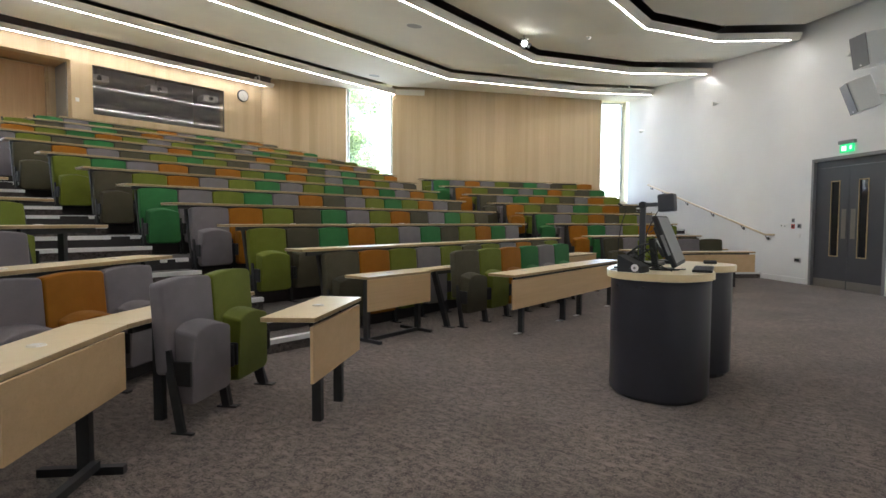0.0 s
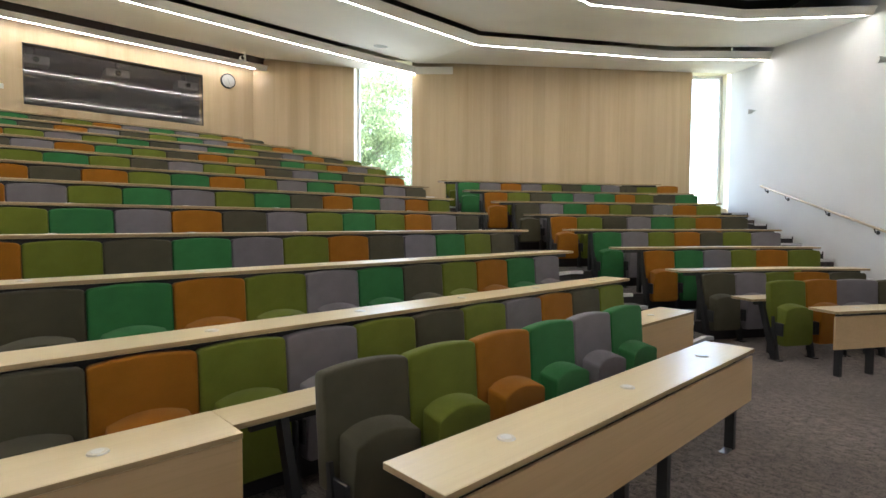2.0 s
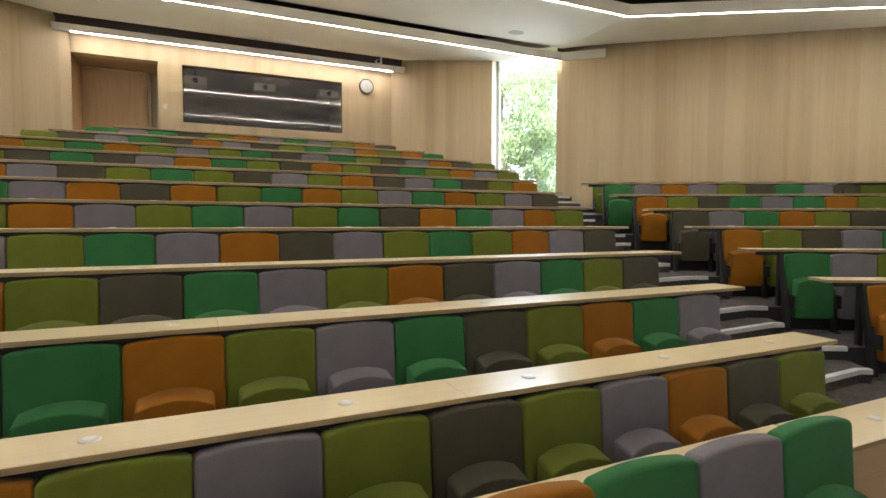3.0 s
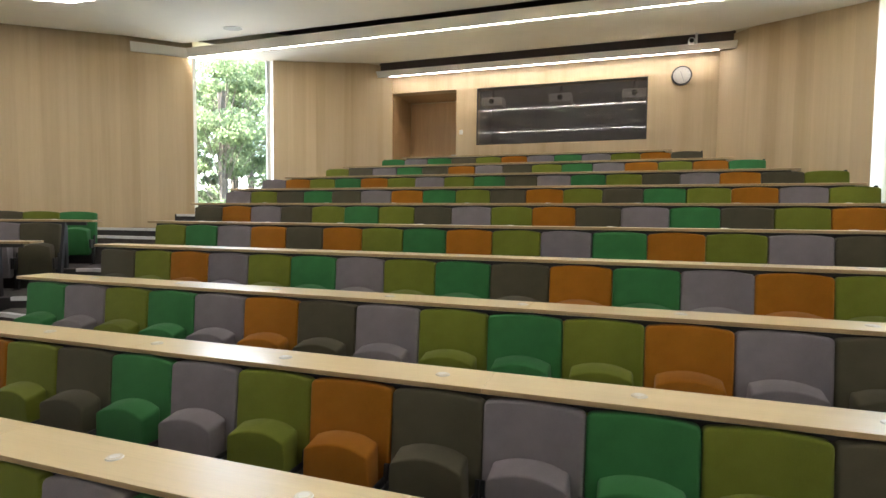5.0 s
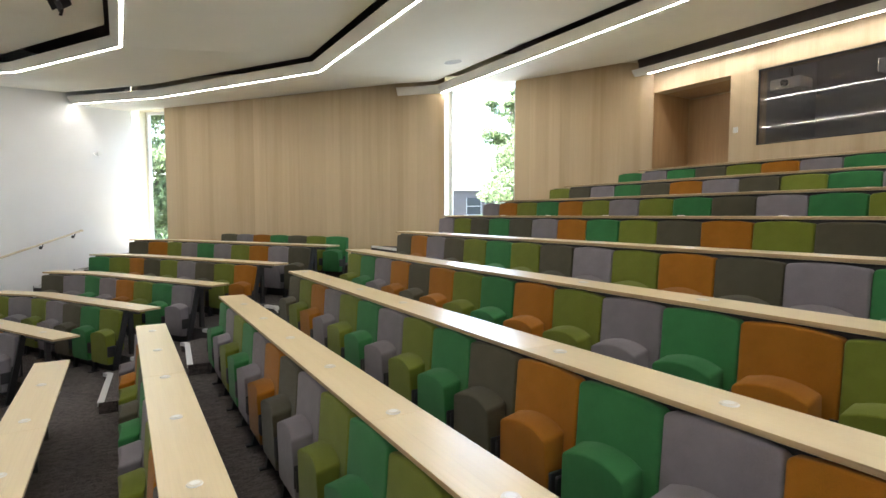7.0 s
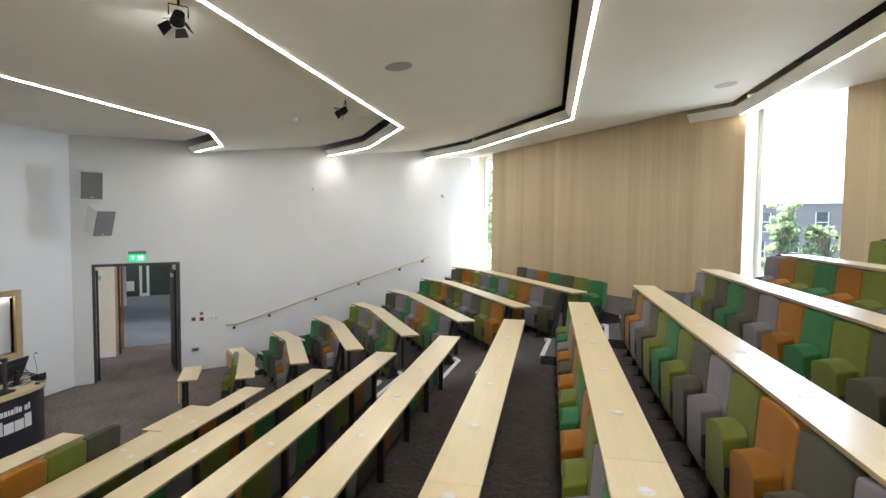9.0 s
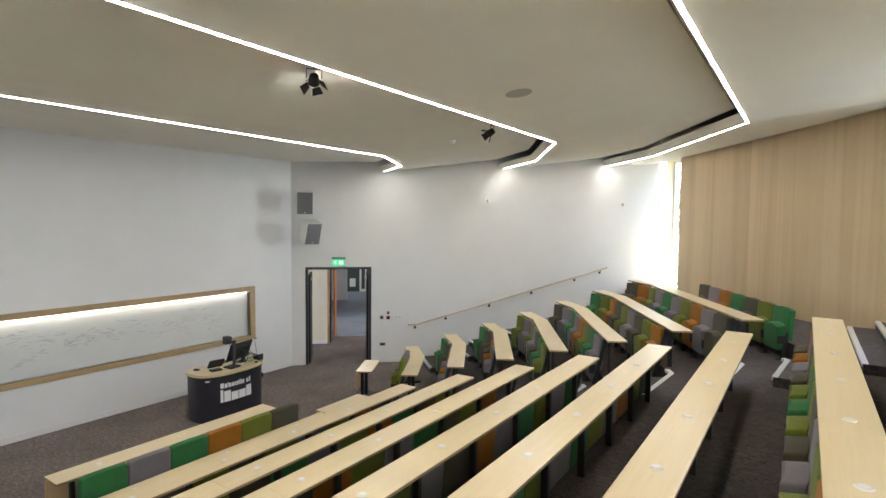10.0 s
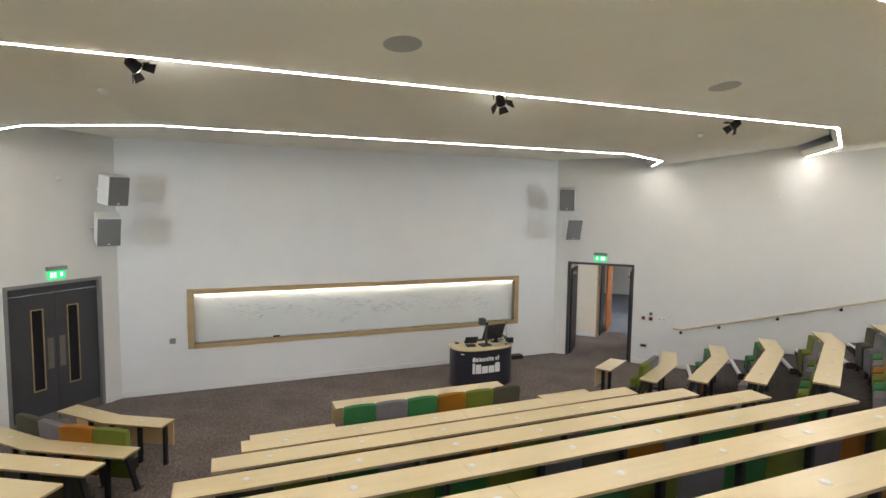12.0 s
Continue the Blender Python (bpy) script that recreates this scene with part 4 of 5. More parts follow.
LROT = pose(LX, LY, 0, 0, 0, 3)
le = thing("lectern", "black curved lectern with a pale birch kidney-shaped top", "lectern", at=LROT)
bm = prism(kidney(), 0.03, 0.845)
part("body", bm, LECTERN, le, "", True)
part("plinth", prism(kidney(-0.05), 0.0, 0.03), BLACK, le)
bm = prism(kidney(0.045), 0.85, 0.90)
ob = part("worktop", bm, [BIRCH, BIRCH], le, "pale birch top", True)
def front_bar(x0, x1, z0, z1):
    """A raised white bar bent to the lectern's bowed front."""
    bm = bmesh.new()
    rows = []
    for i in range(4):
        x = x0 + (x1 - x0) * i / 3
        cth = min(1.0, abs(x / 0.70)) ** (1 / 0.72)
        y = 0.35 * math.sqrt(max(0.0, 1 - cth * cth)) ** 0.80 + 0.06 * math.cos(x * 1.6) + 0.003
        rows.append([bm.verts.new((x, y, z0)), bm.verts.new((x, y, z1)), bm.verts.new((x, y + 0.003, z1)), bm.verts.new((x, y + 0.003, z0))])
    for p, q in zip(rows, rows[1:]):
        for k in range(4):
            bm.faces.new((p[k], p[(k + 1) % 4], q[(k + 1) % 4], q[k]))
    bm.faces.new(rows[0][::-1])
    bm.faces.new(rows[-1])
    return bm


x = 0.41
for wide, top in ((0.062, 0.708), (0.045, 0.690), (0.016, 0.712), (0.046, 0.690), (0.046, 0.690), (0.030, 0.690), (0.042, 0.690), (0.016, 0.712), (0.030, 0.704), (0.046, 0.690), (0.050, 0.690), (0.034, 0.712)):
    if wide == 0.050:
        x -= 0.035
    part("sign_bar", front_bar(x - wide, x, 0.615, top), LETTER, le, "white lettering bar" if x > 0.4 else "")
    x -= wide + 0.0115
for x0, x1, top in ((0.36, 0.41, 0.585), (0.22, 0.345, 0.555), (0.06, 0.205, 0.510), (-0.10, 0.045, 0.510), (-0.235, -0.115, 0.560)):
    part("sign_bar", front_bar(x0, x1, 0.355, top), LETTER, le)
part("maker_label", front_bar(0.57, 0.63, 0.765, 0.785), LETTER, le)
for i in range(9):
    part("vent_hole", xf(cyl(0.011, 0.0, 0.004, 10), pose(-0.705 + 0.012 * abs(i - 4) ** 1.35, -0.16 + 0.05 * i, 0.80, 0, -90, 0)), PLASTIC, le)
TOPZ = 0.90


def on_lectern(x, y, rz=0.0, z=TOPZ):
    return LROT @ pose(x, y, z, 0, 0, rz)


mo = thing("monitor", "black desktop monitor tilted on a low stand on the lectern", "monitor", at=on_lectern(-0.32, -0.03, 6))
MT = pose(0, 0.0, 0.215, -22, 0, 0)
part("base", box(-0.09, 0.09, -0.03, 0.12, 0.0005, 0.012, 0.004), PLASTIC, mo)
part("neck", xf(box(-0.035, 0.035, -0.02, 0.02, 0.0, 0.22), pose(0, 0.09, 0.010, -8, 0, 0)), PLASTIC, mo)
sp = part("screen", xf(box(-0.27, 0.27, -0.018, 0.018, -0.19, 0.19, 0.008), MT), PLASTIC, mo)
part("display", xf(box(-0.255, 0.255, -0.0205, -0.0185, -0.165, 0.175), MT), GLARESCREEN, sp, "dark display, coloured grey for its glare")
part("back_shell", xf(box(-0.20, 0.20, 0.0185, 0.045, -0.13, 0.13, 0.012), MT), PLASTIC, sp)
part("side_panel", xf(box(-0.2735, -0.2705, -0.010, 0.010, -0.10, 0.05), MT), GREYP, sp, "grey outlined button strip")

tp = thing("control_panel", "black touch control panel with a pale screen on the lectern", "touch panel", at=on_lectern(0.34, 0.14, -10))
part("base", box(-0.10, 0.10, -0.07, 0.07, 0.0005, 0.03, 0.006), PLASTIC, tp)
part("screen", xf(box(-0.14, 0.14, -0.015, 0.015, -0.09, 0.09, 0.006), pose(0, 0.02, 0.135, -35, 0, 0)), PLASTIC, tp)
part("display", xf(box(-0.128, 0.128, -0.0178, -0.0155, -0.078, 0.078), pose(0, 0.02, 0.135, -35, 0, 0)), LIGHTSCREEN, tp, "pale grey display")

dc = thing("document_camera", "dark grey document camera on a tall jointed arm", "document camera", at=on_lectern(0.03, 0.262, 2))
part("base", box(-0.12, 0.12, -0.16, 0.05, 0.0005, 0.03, 0.008), PLASTIC, dc)
part("column", box(-0.021, 0.021, -0.022, 0.022, 0.03, 0.485, 0.005), DARKGREY, dc)
part("arm", xf(box(-0.016, 0.016, -0.135, 0.0, -0.016, 0.016, 0.005), pose(0, 0, 0.487, -2, 0, 0)), DARKGREY, dc)
part("joint", xf(cyl(0.029, -0.030, 0.030, 20, 0.029, 0.004), pose(0, 0, 0.487, 0, 90, 0)), PLASTIC, dc)
part("head", xf(box(-0.062, 0.062, -0.062, 0.062, -0.070, 0.070, 0.014, 2), pose(0, -0.185, 0.503, -4, 0, 0)), DARKGREY, dc)
part("cable", tube([(0.0, -0.026, 0.24), (0.004, -0.06, 0.33), (0.004, -0.125, 0.455)], 0.0035), PLASTIC, dc)

mi = thing("gooseneck_microphone", "thin black gooseneck microphone on the lectern", "microphone", at=on_lectern(-0.455, 0.295))
part("base", cyl(0.036, 0.0005, 0.018, 20, 0.032), PLASTIC, mi)
part("collar", cyl(0.010, 0.0185, 0.06, 14, 0.008), STEEL, mi, "bright metal collar")
part("stem", tube([(0, 0, 0.06), (0.0, 0.004, 0.20), (0.0, -0.014, 0.33), (0.0, -0.050, 0.435), (0.0, -0.046, 0.452), (0.0, -0.022, 0.470)], 0.003), PLASTIC, mi)
part("capsule", xf(cyl(0.007, 0, 0.034, 14, 0.010, 0.002), pose(0.0, -0.022, 0.470, -62, 0, 0)), PLASTIC, mi)
pk = thing("table_button", "small pale grey round button puck on the lectern", "button", at=on_lectern(-0.56, 0.285))
part("puck", cyl(0.034, 0.0005, 0.010, 22, 0.028, 0.002), GREYP, pk)

bx = thing("cable_box", "black sloped equipment box with a white round dial on the lectern", "box", at=on_lectern(-0.635, 0.135, -100))
part("case", xf(prism([(-0.085, 0.0), (0.090, 0.0), (0.090, 0.045), (0.0, 0.080), (-0.085, 0.118)], -0.06, 0.06), pose(0, 0, 0.0005, 90, 0, 0)), PLASTIC, bx)
part("dial", xf(cyl(0.026, 0, 0.006, 24), pose(0.045, -0.0605, 0.034, 90, 0, 0)), LETTER, bx)
part("hub", xf(cyl(0.009, 0.0062, 0.009, 14), pose(0.045, -0.0605, 0.034, 90, 0, 0)), GREYP, bx)
for i, pts in enumerate(([(-0.02, 0.14, 0.01), (-0.12, 0.13, 0.10), (-0.28, 0.11, 0.19), (-0.42, 0.15, 0.18), (-0.54, 0.20, 0.12), (-0.60, 0.21, 0.06)], [(-0.33, 0.05, 0.10), (-0.42, 0.07, 0.16), (-0.52, 0.14, 0.10), (-0.58, 0.17, 0.09)], [(-0.57, 0.12, 0.09), (-0.52, 0.04, 0.04), (-0.48, -0.02, 0.010), (-0.40, -0.12, 0.010)], [(-0.50, 0.16, 0.012), (-0.44, 0.06, 0.014), (-0.34, 0.05, 0.03), (-0.30, 0.14, 0.012), (-0.42, 0.19, 0.010)], [(-0.56, 0.17, 0.10), (-0.48, 0.10, 0.06), (-0.42, -0.04, 0.012), (-0.30, -0.14, 0.010)],
                         [(-0.36, 0.06, 0.30), (-0.44, 0.10, 0.26), (-0.50, 0.09, 0.16), (-0.46, 0.02, 0.06), (-0.40, 0.06, 0.010)], [(-0.34, 0.05, 0.22), (-0.46, 0.13, 0.20), (-0.55, 0.10, 0.12), (-0.50, 0.00, 0.05), (-0.52, -0.10, 0.008)],
                         [(-0.28, 0.08, 0.14), (-0.38, 0.16, 0.15), (-0.50, 0.18, 0.13), (-0.57, 0.12, 0.10)])):
    cb = thing("cable", "black cable looped over the lectern top", "cable", "lectern cables", at=on_lectern(0, 0))
    part("lead", tube(pts, (0.009, 0.007, 0.004, 0.004, 0.004, 0.003, 0.003, 0.005)[i]), PLASTIC, cb)
kb = thing("keyboard", "thin dark keyboard lying on the lectern", "keyboard", at=on_lectern(-0.20, -0.24, 8))
part("body", box(-0.21, 0.21, -0.065, 0.065, 0.0005, 0.018, 0.004), PLASTIC, kb)
ms = thing("mouse", "small black computer mouse on the lectern", "mouse", at=on_lectern(0.52, -0.16, 20))
part("shell", cushion(0.032, 0.0, 0.03, -0.05, 0.05, 0.01, 0.004, 0.012, 0.008), PLASTIC, ms, "", True)
pa = thing("paper_sheet", "white sheet of paper lying on the lectern top", "paper", at=on_lectern(-0.30, 0.12, 14))
part("sheet", box(-0.11, 0.11, -0.075, 0.075, 0.0004, 0.0016), LETTER, pa)
fr = thing("floor_box", "low black floor box by the front wall", "floor box")
part("case", box(-3.98, -3.68, 0.06, 0.24, 0.0005, 0.10, 0.006), PLASTIC, fr)

# ---------------------------------------------------------------- doors
m_e, wall_len = along((FRONT, 0), WEND)


def wall_pose(side):
    return m_e if side > 0 else Matrix.Diagonal((-1, 1, 1, 1)) @ m_e


def wpart(name, bm, mat, parent, side, label="", smooth=False):
    return part(name, xf(bm, wall_pose(side)), mat, parent, label, smooth)


FW = 0.06
for side in (-1, 1):
    dn = thing("door_%d" % (1 if side < 0 else 2), "open double doorway with dark frame and folded-back doors" if side < 0 else "closed dark grey double doors with narrow glazed panels", "door")
    dn["kind"] = "structure"
    wpart("frame", box(DOOR0, DOOR0 + FW, -0.22, 0.012, 0, DOOR_H, 0.003), GREYP if side > 0 else DOORGREY, dn, side)
    wpart("frame", box(DOOR1 - FW, DOOR1, -0.22, 0.012, 0, DOOR_H, 0.003), GREYP if side > 0 else DOORGREY, dn, side)
    wpart("frame", box(DOOR0 + FW, DOOR1 - FW, -0.22, 0.012, DOOR_H - FW, DOOR_H, 0.003), GREYP if side > 0 else DOORGREY, dn, side)
    mid = (DOOR0 + DOOR1) / 2
    if side > 0:
        wpart("overpanel", box(DOOR0 + FW, DOOR1 - FW, -0.10, -0.055, DOOR_H - FW - 0.13, DOOR_H - FW), DOORGREY, dn, side)
        for x0, x1, hx in ((DOOR0 + FW + 0.003, mid - 0.002, mid - 0.10), (mid + 0.002, DOOR1 - FW - 0.003, mid + 0.10)):
            top = DOOR_H - FW - 0.135
            c = (x0 + x1) / 2 + (0.08 if hx < mid else -0.08)
            bm = bmesh.new()
            v0, v1, vz0, vz1 = c - 0.085, c + 0.085, 0.62, 2.02
            box(x0, v0, -0.10, -0.05, 0.005, top, bm=bm)
            box(v1, x1, -0.10, -0.05, 0.005, top, bm=bm)
            box(v0, v1, -0.10, -0.05, 0.005, vz0, bm=bm)
            box(v0, v1, -0.10, -0.05, vz1, top, bm=bm)
            leaf = wpart("leaf", bm, DOORGREY, dn, side)
            for bxx in ((v0 - 0.018, v0, vz0 - 0.018, vz1 + 0.018), (v1, v1 + 0.018, vz0 - 0.018, vz1 + 0.018), (v0, v1, vz0 - 0.018, vz0), (v0, v1, vz1, vz1 + 0.018)):
                wpart("bead", box(bxx[0], bxx[1], -0.049, -0.042, bxx[2], bxx[3]), OAK, leaf, side, "pale timber glazing bead")
            wpart("pane", box(v0, v1, -0.08, -0.07, vz0, vz1), DARKGLASS, leaf, side, "dark vision panel")
            wpart("push_plate", box(hx - 0.05, hx + 0.05, -0.0495, -0.046, 0.95, 1.50, 0.001), DULLSTEEL, leaf, side)
            wpart("kick_plate", box(x0 + 0.01, x1 - 0.01, -0.0495, -0.046, 0.01, 0.16, 0.001), DULLSTEEL, leaf, side)
    else:
        for x0, sgn in ((DOOR0 + FW + 0.004, 1), (DOOR1 - FW - 0.049, -1)):
            leaf = wpart("leaf", box(x0, x0 + 0.045, -0.92, -0.15, 0.005, DOOR_H - 0.2, 0.002), DOORDARK, dn, side, "dark grey door folded back")
            wpart("closer", box(x0 + (0.046 if sgn > 0 else -0.05), x0 + (0.095 if sgn > 0 else -0.001), -0.42, -0.18, DOOR_H - 0.36, DOOR_H - 0.29, 0.004), STEEL, leaf, side)
    # exit sign over the door
    ex = thing("exit_sign", "hanging green illuminated exit sign under a grey housing", "exit sign", "exit signs")
    c = mid + 0.0
    wpart("housing", box(c - 0.17, c + 0.17, 0.001, 0.075, DOOR_H + 0.20, DOOR_H + 0.265, 0.008), GREYP, ex, side)
    wpart("plate", box(c - 0.15, c + 0.15, 0.030, 0.042, DOOR_H + 0.045, DOOR_H + 0.198), SIGNGREEN, ex, side)
    for bxx in ((c - 0.10, c - 0.06, 0.09, 0.16), (c + 0.01, c + 0.05, 0.075, 0.165), (c + 0.065, c + 0.11, 0.075, 0.165)):
        wpart("pictogram", box(bxx[0], bxx[1], 0.0425, 0.0445, DOOR_H + bxx[2], DOOR_H + bxx[3]), SIGNWHITE, ex, side)
    # alarm points and switches beyond the door
    for nm, cat, lb, bxx, mt in (
        ("fire_call_point", "call point", "small red fire alarm call point on the white wall", (2.38, 2.47, 1.12, 1.21), RED),
        ("switch_plate", "switch", "small dark key switch above a call point", (2.39, 2.46, 1.25, 1.33), GREYP),
        ("switch_plate", "switch", "dark switch plate on the white wall", (2.21, 2.30, 1.13, 1.22), GREYP),
        ("switch_plate", "switch", "white double switch plate on the white wall", (2.56, 2.80, 1.13, 1.22), WHITEP),
        ("switch_plate", "switch", "small white switch plate on the white wall", (2.22, 2.30, 0.94, 1.02), WHITEP),
        ("wall_socket", "socket", "brushed metal power socket low on the white wall", (2.20, 2.36, 0.43, 0.52), STEEL),
    ):
        t = thing(nm, lb, cat)
        wpart("plate", box(bxx[0], bxx[1], 0.001, 0.016, bxx[2], bxx[3], 0.003), mt, t, side)
        wpart("rocker", box(bxx[0] + 0.02, bxx[1] - 0.02, 0.0165, 0.020, bxx[2] + 0.02, bxx[3] - 0.02), BLACK if mt is STEEL or mt is RED else PLASTIC if mt is GREYP else WHITEP, t, side)
        if cat == "switch" and mt is WHITEP and bxx[1] - bxx[0] > 0.2:
            for kx in (0.07, 0.17):
                wpart("key_barrel", xf(cyl(0.012, 0, 0.006, 12), pose(bxx[0] + kx, 0.027, 1.175, 90, 0, 0)), BLACK, t, side)
    # sloping handrail
    hr = thing("handrail", "sloping timber handrail on black wall brackets", "handrail", "handrails")
    s0, s1 = 2.96, 8.48
    za, zb = 0.98, 2.42
    wpart("rail", tube([(s0, 0.005, za), (s0, 0.06, za), (s0 + 0.03, 0.075, za), (s0 + 0.20, 0.075, za), (s1 - 0.03, 0.075, zb), (s1, 0.06, zb), (s1, 0.005, zb)], 0.022, 12), PALEOAK, hr, side, "", True)
    for f in (0.03, 0.178, 0.392, 0.606, 0.83, 0.965):
        x = s0 + (s1 - s0) * f
        z = za + (zb - za) * max(0.0, (x - s0 - 0.20) / (s1 - s0 - 0.23))
        wpart("bracket", tube([(x, 0.002, z - 0.09), (x, 0.05, z - 0.085), (x, 0.075, z - 0.02)], 0.009), BLACK, hr, side)
        wpart("bracket_rose", xf(cyl(0.035, 0.0, 0.012, 18), pose(x, 0.013, z - 0.09, 90, 0, 0)), BLACK, hr, side)
    # loudspeakers
    for px, pz, tilt, yaw in ((0.36, 4.11, 10, -38), (0.50, 3.40, 20, -140)):
        base = wall_pose(side) @ pose(px, 0.45, pz, tilt, 0, 180 + yaw * 0.2)
        sp = thing("loudspeaker", "white box loudspeaker with a grey grille on a wall bracket", "loudspeaker", "loudspeakers")
        part("cabinet", xf(box(-0.19, 0.19, -0.17, 0.17, -0.27, 0.27, 0.012), base), WHITEP, sp)
        part("grille", xf(box(-0.18, 0.18, -0.186, -0.172, -0.26, 0.26, 0.004), base), SPEAKER, sp, "grey perforated grille")
        part("badge", xf(box(-0.02, 0.02, -0.188, -0.1865, -0.235, -0.215), base), LETTER, sp)
        wpart("bracket", tube([(px, 0.002, pz + 0.02), (px, 0.15, pz + 0.02), (px, 0.32, pz)], 0.02), WHITEP, sp, side)
    # small sensors on the white wall
    for px, pz in ((1.08, 4.30), (5.05, 4.25), (8.9, 4.2)):
        t = thing("wall_camera", "small white wall-mounted sensor on a short arm", "sensor", "wall sensors")
        wpart("arm", tube([(px, 0.002, pz), (px, 0.10, pz - 0.01)], 0.014), WHITEP, t, side)
        wpart("head", xf(cyl(0.055, -0.06, 0.06, 16, 0.045, 0.008), pose(px, 0.13, pz - 0.02, 90, 0, 0)), WHITEP, t, side)

fs = thing("wall_socket", "small dark socket plate on the front wall", "socket")
part("plate", box(4.05, 4.16, 0.001, 0.014, 1.02, 1.13, 0.003), GREYP, fs)

# lobby behind the open doorway, with a corridor beyond a second pair of doors
LOB = wall_pose(-1)


def lobby(name, mat, label, *boxes):
    bm = bmesh.new()
    for b in boxes:
        box(*b, bm=bm)
    return structure(name, xf(bm, LOB), mat, label)


lobby("lobby_walls", CREAM, "cream painted lobby walls beyond the doorway", (-0.80, -0.60, -2.5, -0.22, 0, 3.0), (-0.60, 0.80, -2.48, -2.34, 0, 3.0), (2.60, 2.80, -2.48, -0.22, 0, 3.0), (2.10, 2.60, -2.48, -2.34, 0, 3.0), (0.80, 2.10, -2.48, -2.34, 2.42, 3.0))
lobby("lobby_baseboard", WALL, "white lobby baseboard", (-0.60, 0.78, -2.338, -2.32, 0.0, 0.11))
lobby("lobby_ceiling", CEIL, "white lobby ceiling", (-0.8, 2.8, -2.5, -0.22, 3.0, 3.1))
# last two boxes: unseen walls added to keep daylight out of the corridor
lobby("corridor_walls", WALL, "white corridor walls with added pieces that stop daylight", (-3.2, -3.0, -14.2, -2.5, 0, 3.0), (-3.0, 1.40, -11.3, -11.1, 0, 3.0), (3.6, 3.8, -14.2, -2.5, 0, 3.0), (-3.2, -0.8, -2.6, -2.48, 0, 3.0), (2.8, 3.8, -2.6, -2.48, 0, 3.0))
lobby("corridor_end", DARKGREEN, "dark green corridor end wall", (-3.0, 3.6, -14.2, -14.0, 0, 3.0))
lobby("corridor_ceiling", CEIL, "white corridor ceiling", (-3.2, 3.8, -14.2, -2.5, 3.0, 3.1))
lobby("corridor_floor", BLUECARPET, "blue-grey carpet of the corridor", (-3.0, 3.6, -14.0, -3.2, 0.001, 0.006))
lobby("corridor_post", WALL, "white post at the corridor's end", (2.02, 2.12, -13.99, -13.85, 0.006, 3.0), (2.30, 2.40, -13.99, -13.85, 0.006, 3.0), (2.02, 2.40, -13.999, -13.86, 0.006, 0.12))
nb = thing("notice", "small white panel low on the dark corridor wall", "panel")
part("sheet", xf(box(1.52, 1.82, -13.99, -13.97, 0.25, 0.68, 0.004), LOB), LETTER, nb)
jb = thing("door_4", "dark inner doorway with one leaf folded back", "door")
jb["kind"] = "structure"
part("frame", xf(box(0.80, 0.86, -2.52, -2.30, 0, 2.42, 0.003), LOB), OAK, jb)
part("leaf", xf(box(0.865, 0.91, -3.18, -2.53, 0.005, 2.36, 0.002), LOB), DOORGREY, jb)
od = thing("lobby_door", "bright orange corridor door standing open with a glazed slot", "door")
om = LOB @ pose(0.98, -3.22, 0, 0, 0, -88)
part("leaf", xf(box(0, 0.95, -0.022, 0.022, 0.01, 2.35, 0.002), om), ORANGEDOOR, od)
part("pane", xf(box(0.56, 0.68, -0.026, 0.026, 0.6, 2.05), om), LIGHTSCREEN, od, "pale glazed slot")
for x0, x1, z0, z1 in ((0.53, 0.56, 0.57, 2.08), (0.68, 0.71, 0.57, 2.08), (0.56, 0.68, 0.57, 0.60), (0.56, 0.68, 2.05, 2.08)):
    part("bead", xf(box(x0, x1, -0.030, 0.030, z0, z1), om), PALEOAK, od, "pale timber glazing bead")
# added panels, out of view, that light the lobby and orange door
for x0, y0, e in ((1.5, -1.75, 0.36), (1.3, -5.6, 1.2), (1.0, -12.6, 0.9)):
    lf = thing("ceiling_light", "added unseen light panel brightening the space beyond the doorway", "ceiling light", "lobby lights")
    part("panel", xf(box(x0, x0 + e, y0, y0 + e, 2.975, 2.998), LOB), LOBBYFILL, lf)

# ---------------------------------------------------------------- ceiling fittings
for px, py, turn in ((0.13, 6.47, -42), (-3.67, 6.43, 8), (3.81, 6.49, -50)):
    t = thing("spotlight", "dark theatre spotlight with four splayed black barn doors", "spotlight", "spotlights")
    at = pose(px, py, 5.13, 30, 0, turn) @ pose(0, 0, 0, 0, 20, 0)
    part("can", xf(cyl(0.045, -0.03, 0.07, 20, 0.06), at @ pose(0, 0, 0, 90, 0, 0)), BARNBLACK, t, "", True)
    part("lens", xf(cyl(0.054, 0.0705, 0.073, 20), at @ pose(0, 0, 0, 90, 0, 0)), SPOTGLOW if px > 0 else GREYP, t)
    for a in range(4):
        long = 0.100 if a % 2 else 0.075
        fl = at @ pose(0, -0.075, 0, 0, a * 90, 0) @ pose(0, 0, 0.058, -44, 0, 0)
        bm = box(-0.040, 0.040, -long, 0.0, -0.003, 0.003)
        for v in bm.verts:
            if v.co.y < -0.01:
                v.co.x *= 1.45
        part("barn_door", xf(bm, fl), BARNBLACK, t)
    part("yoke", xf(tube([(-0.075, 0, 0), (-0.075, 0, 0.09), (0.075, 0, 0.09), (0.075, 0, 0)], 0.006), pose(px, py, 5.13, 0, 0, turn)), BARNBLACK, t)
    part("stem", xf(cyl(0.010, 5.22, 5.46, 10), pose(px, py, 0)), BARNBLACK, t)


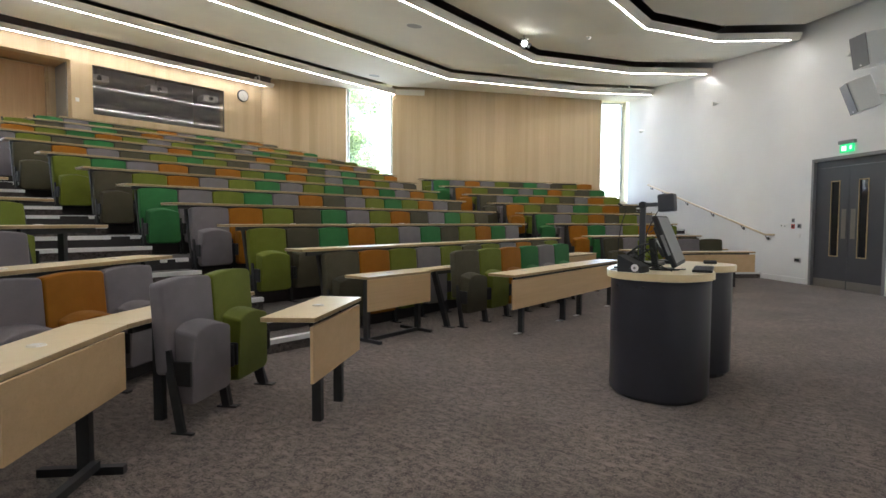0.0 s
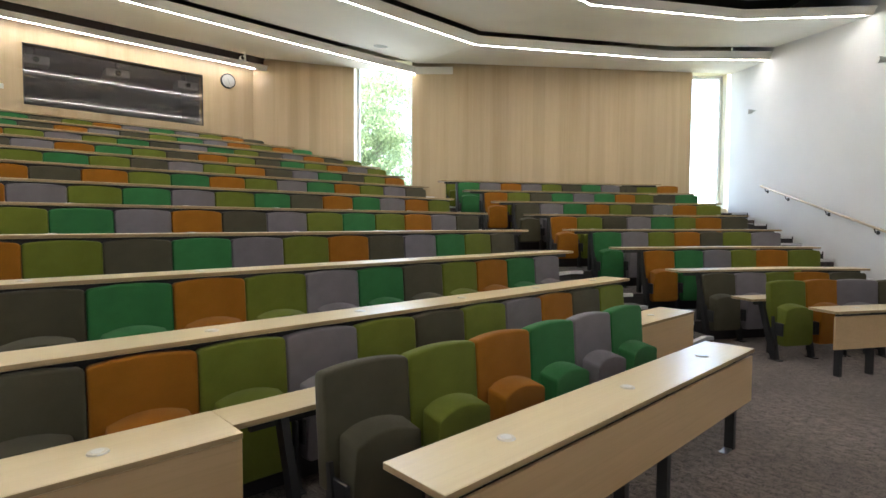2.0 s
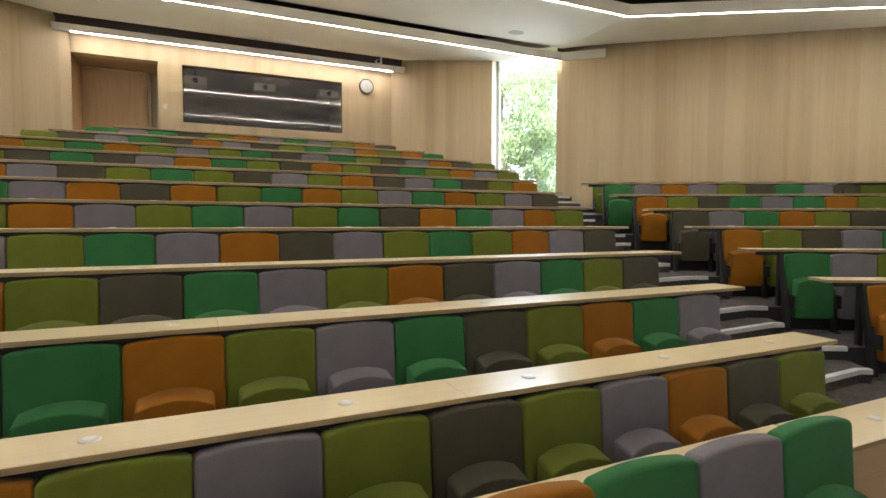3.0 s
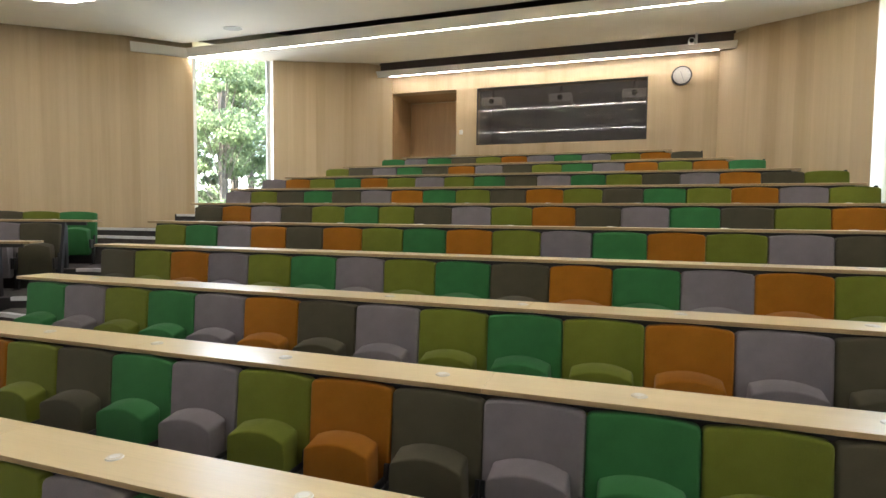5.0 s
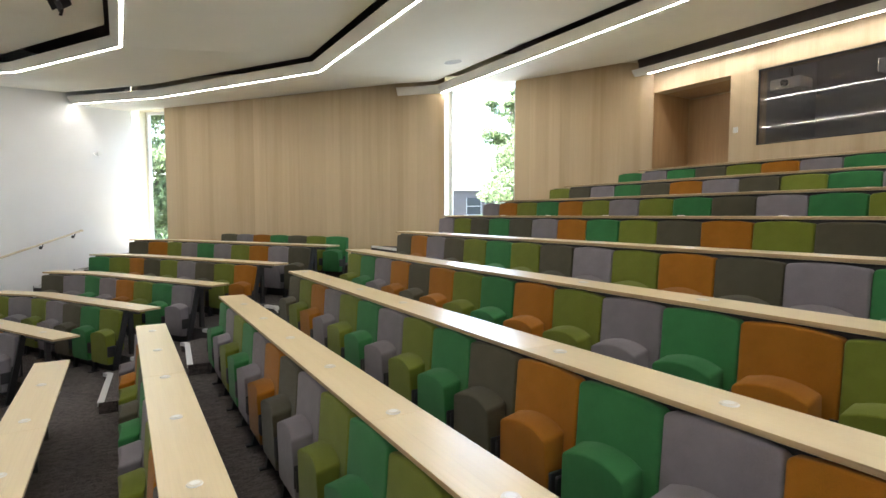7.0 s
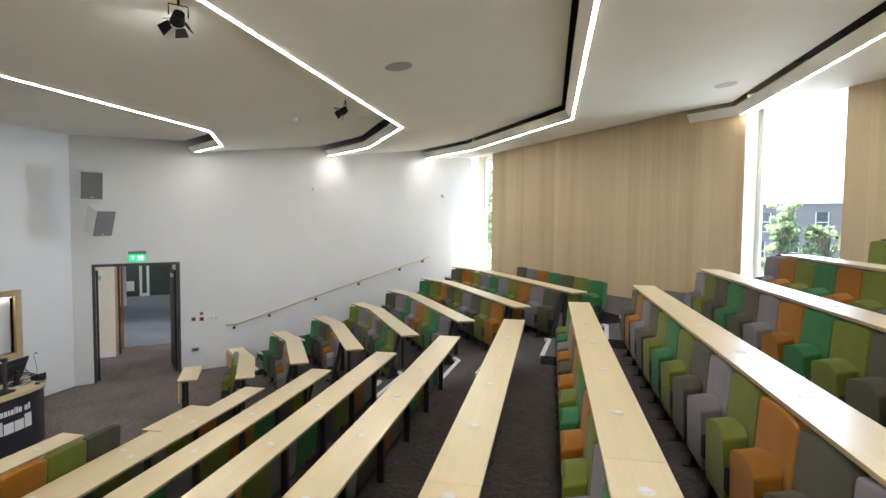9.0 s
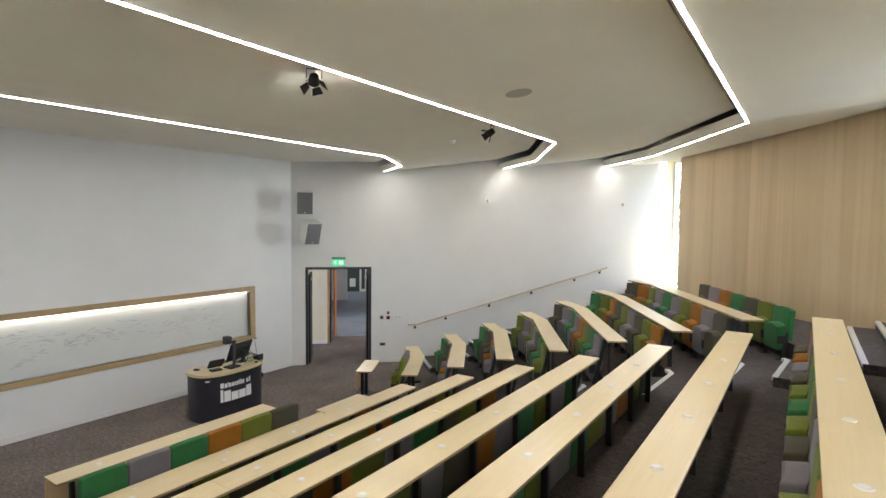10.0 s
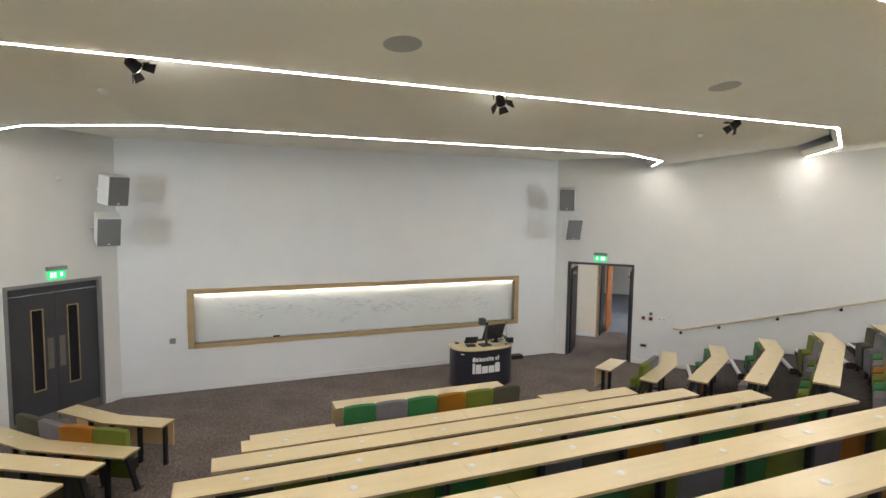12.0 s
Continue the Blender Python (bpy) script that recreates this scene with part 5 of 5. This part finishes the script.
def raft_z(k, y):
    """Height and slope of a raft's underside along the middle of the room."""
    yf = (3.90, 6.92, 9.82, 12.80)[k]
    yr = (6.92, 9.82, 12.80, 15.72)[k] - GAP
    sl = (LIPZ[k + 1] + STEP_UP[k + 1] - LIPZ[k]) / (yr - yf)
    return LIPZ[k] + sl * (y - yf), math.degrees(math.atan(sl))


for px, py, k in ((1.72, 7.81, 1), (-1.80, 7.81, 1), (4.60, 12.0, 2), (-4.60, 12.05, 2)):
    t = thing("ceiling_speaker", "flush round pale grey ceiling loudspeaker", "loudspeaker", "ceiling speakers")
    z, sl = raft_z(k, py)
    part("grille", xf(cyl(0.155, -0.006, 0.0, 36), pose(px, py, z, sl, 0, 0)), GRILLE, t)
    part("rim", xf(cyl(0.165, -0.003, 0.012, 36), pose(px, py, z, sl, 0, 0)), WHITEP, t)
for px, py in ((4.25, 5.2), (-4.15, 5.36)):
    t = thing("smoke_detector", "small white smoke detector on the ceiling", "smoke detector", "smoke detectors")
    z = raft_z(0, py)[0]
    part("base", xf(cyl(0.055, -0.02, 0.03, 18), pose(px, py, z)), WHITEP, t)
    part("head", xf(cyl(0.032, -0.05, -0.0205, 18, 0.045), pose(px, py, z)), WHITEP, t)

# ---------------------------------------------------------------- outside
structure("ground", prism([(-300, -300), (300, -300), (300, 300), (-300, 300)], -0.9, -0.31), GRASS, "grassy ground outside")


def leaf_cloud(centres, n, size, seed):
    r = random.Random(seed)
    vs, fs = [], []
    for i in range(n):
        cx, cy, cz, rad = r.choice(centres)
        while True:
            p = Vector((r.uniform(-1, 1), r.uniform(-1, 1), r.uniform(-1, 1)))
            if 0.35 < p.length < 1:
                break
        p = Vector((cx, cy, cz)) + Vector((p.x, p.y, p.z * 0.5)) * rad
        e = Euler((r.uniform(0, 6.3), r.uniform(0, 6.3), r.uniform(0, 6.3)))
        s = size * r.uniform(0.6, 1.3)
        q = len(vs)
        for a, b in ((-0.5, 0), (0, -0.28), (0.6, 0), (0, 0.28)):
            v = Vector((a * s, b * s, 0))
            v.rotate(e)
            vs.append(tuple(p + v))
        fs.append((q, q + 1, q + 2, q + 3))
    me = bpy.data.meshes.new("crown")
    me.from_pydata(vs, [], fs)
    me.materials.append(LEAF)
    me.materials.append(LEAF2)
    for i, p in enumerate(me.polygons):
        p.material_index = i % 3 == 0
    return me


def tree(x, y, h, spread, seed):
    t = thing("tree", "leafy broad green tree standing outside the windows", "tree", "trees outside")
    r = random.Random(seed)
    part("trunk", tube([(x, y, -0.4), (x + 0.1, y, h * 0.25), (x - 0.1, y + 0.1, h * 0.55), (x, y, h * 0.85)], 0.22), BARK, t)
    cs = []
    for i in range(64):
        a, f = r.uniform(0, 6.28), r.uniform(0.10, 1.0)
        rr = spread * math.sqrt(r.random()) * (1.15 - 0.5 * f)
        c = (x + rr * math.cos(a), y + rr * math.sin(a), h * f, spread * r.uniform(0.16, 0.34))
        cs.append(c)
        part("limb", tube([(x, y, h * f * 0.55), ((x + c[0]) / 2, (y + c[1]) / 2, h * f * 0.8), c[:3]], 0.016), BARK, t)
    ob = new("crown", leaf_cloud(cs, 30000 if h > 5 else 4000, 0.15, seed))
    ob.parent = t


for x, y, h, s, sd in ((13, 26.5, 10, 4.2, 1), (18.5, 31, 12, 4.6, 2), (9, 29, 11, 4.2, 3), (24, 38, 13, 5.0, 9), (-16.0, 24.8, 9.5, 3.0, 4), (-18.5, 28.5, 10.5, 3.6, 11), (-21, 33, 12, 4.0, 5), (-13, 33, 11, 3.6, 6), (-19.5, 25.2, 10.0, 2.1, 14), (-17.2, 11.8, 9.0, 2.9, 12), (-19.5, 7.5, 8.5, 2.9, 13), (-30, 11.5, 7.5, 3.0, 7), (-22, 19.6, 4.4, 0.9, 8), (-21.4, 21.0, 3.4, 0.9, 10)):
    tree(x, y, h, s, sd)

bd = thing("campus_building", "brown brick campus building beyond the trees", "building", at=pose(-49.5, 31.6, -0.3, 0, 0, 50))
part("wall", box(-14, 14, -8, 8, 0, 5.2), FACADE, bd)
part("roof", box(-14.1, 14.1, -8.1, 8.1, 5.2, 5.35), FACADE, bd)
rnd = random.Random(21)
for i in range(13):
    for j in range(2):
        x0 = -13.2 + i * 2.05 + rnd.choice((0.0, 0.0, 0.35))
        x1 = x0 + rnd.choice((0.75, 0.95, 1.25))
        z0, z1 = 0.8 + j * 2.35, 2.3 + j * 2.35
        w = part("window", box(x0, x1, -8.03, -7.98, z0, z1), FARGLASS, bd)
        for bx in ((x0 - 0.06, x0, z0, z1), (x1, x1 + 0.06, z0, z1), (x0, x1, z0 - 0.06, z0), (x0, x1, z0 + 0.72, z0 + 0.78)):
            part("window_frame", box(bx[0], bx[1], -8.07, -7.985, bx[2], bx[3]), FACADEWHITE, w)
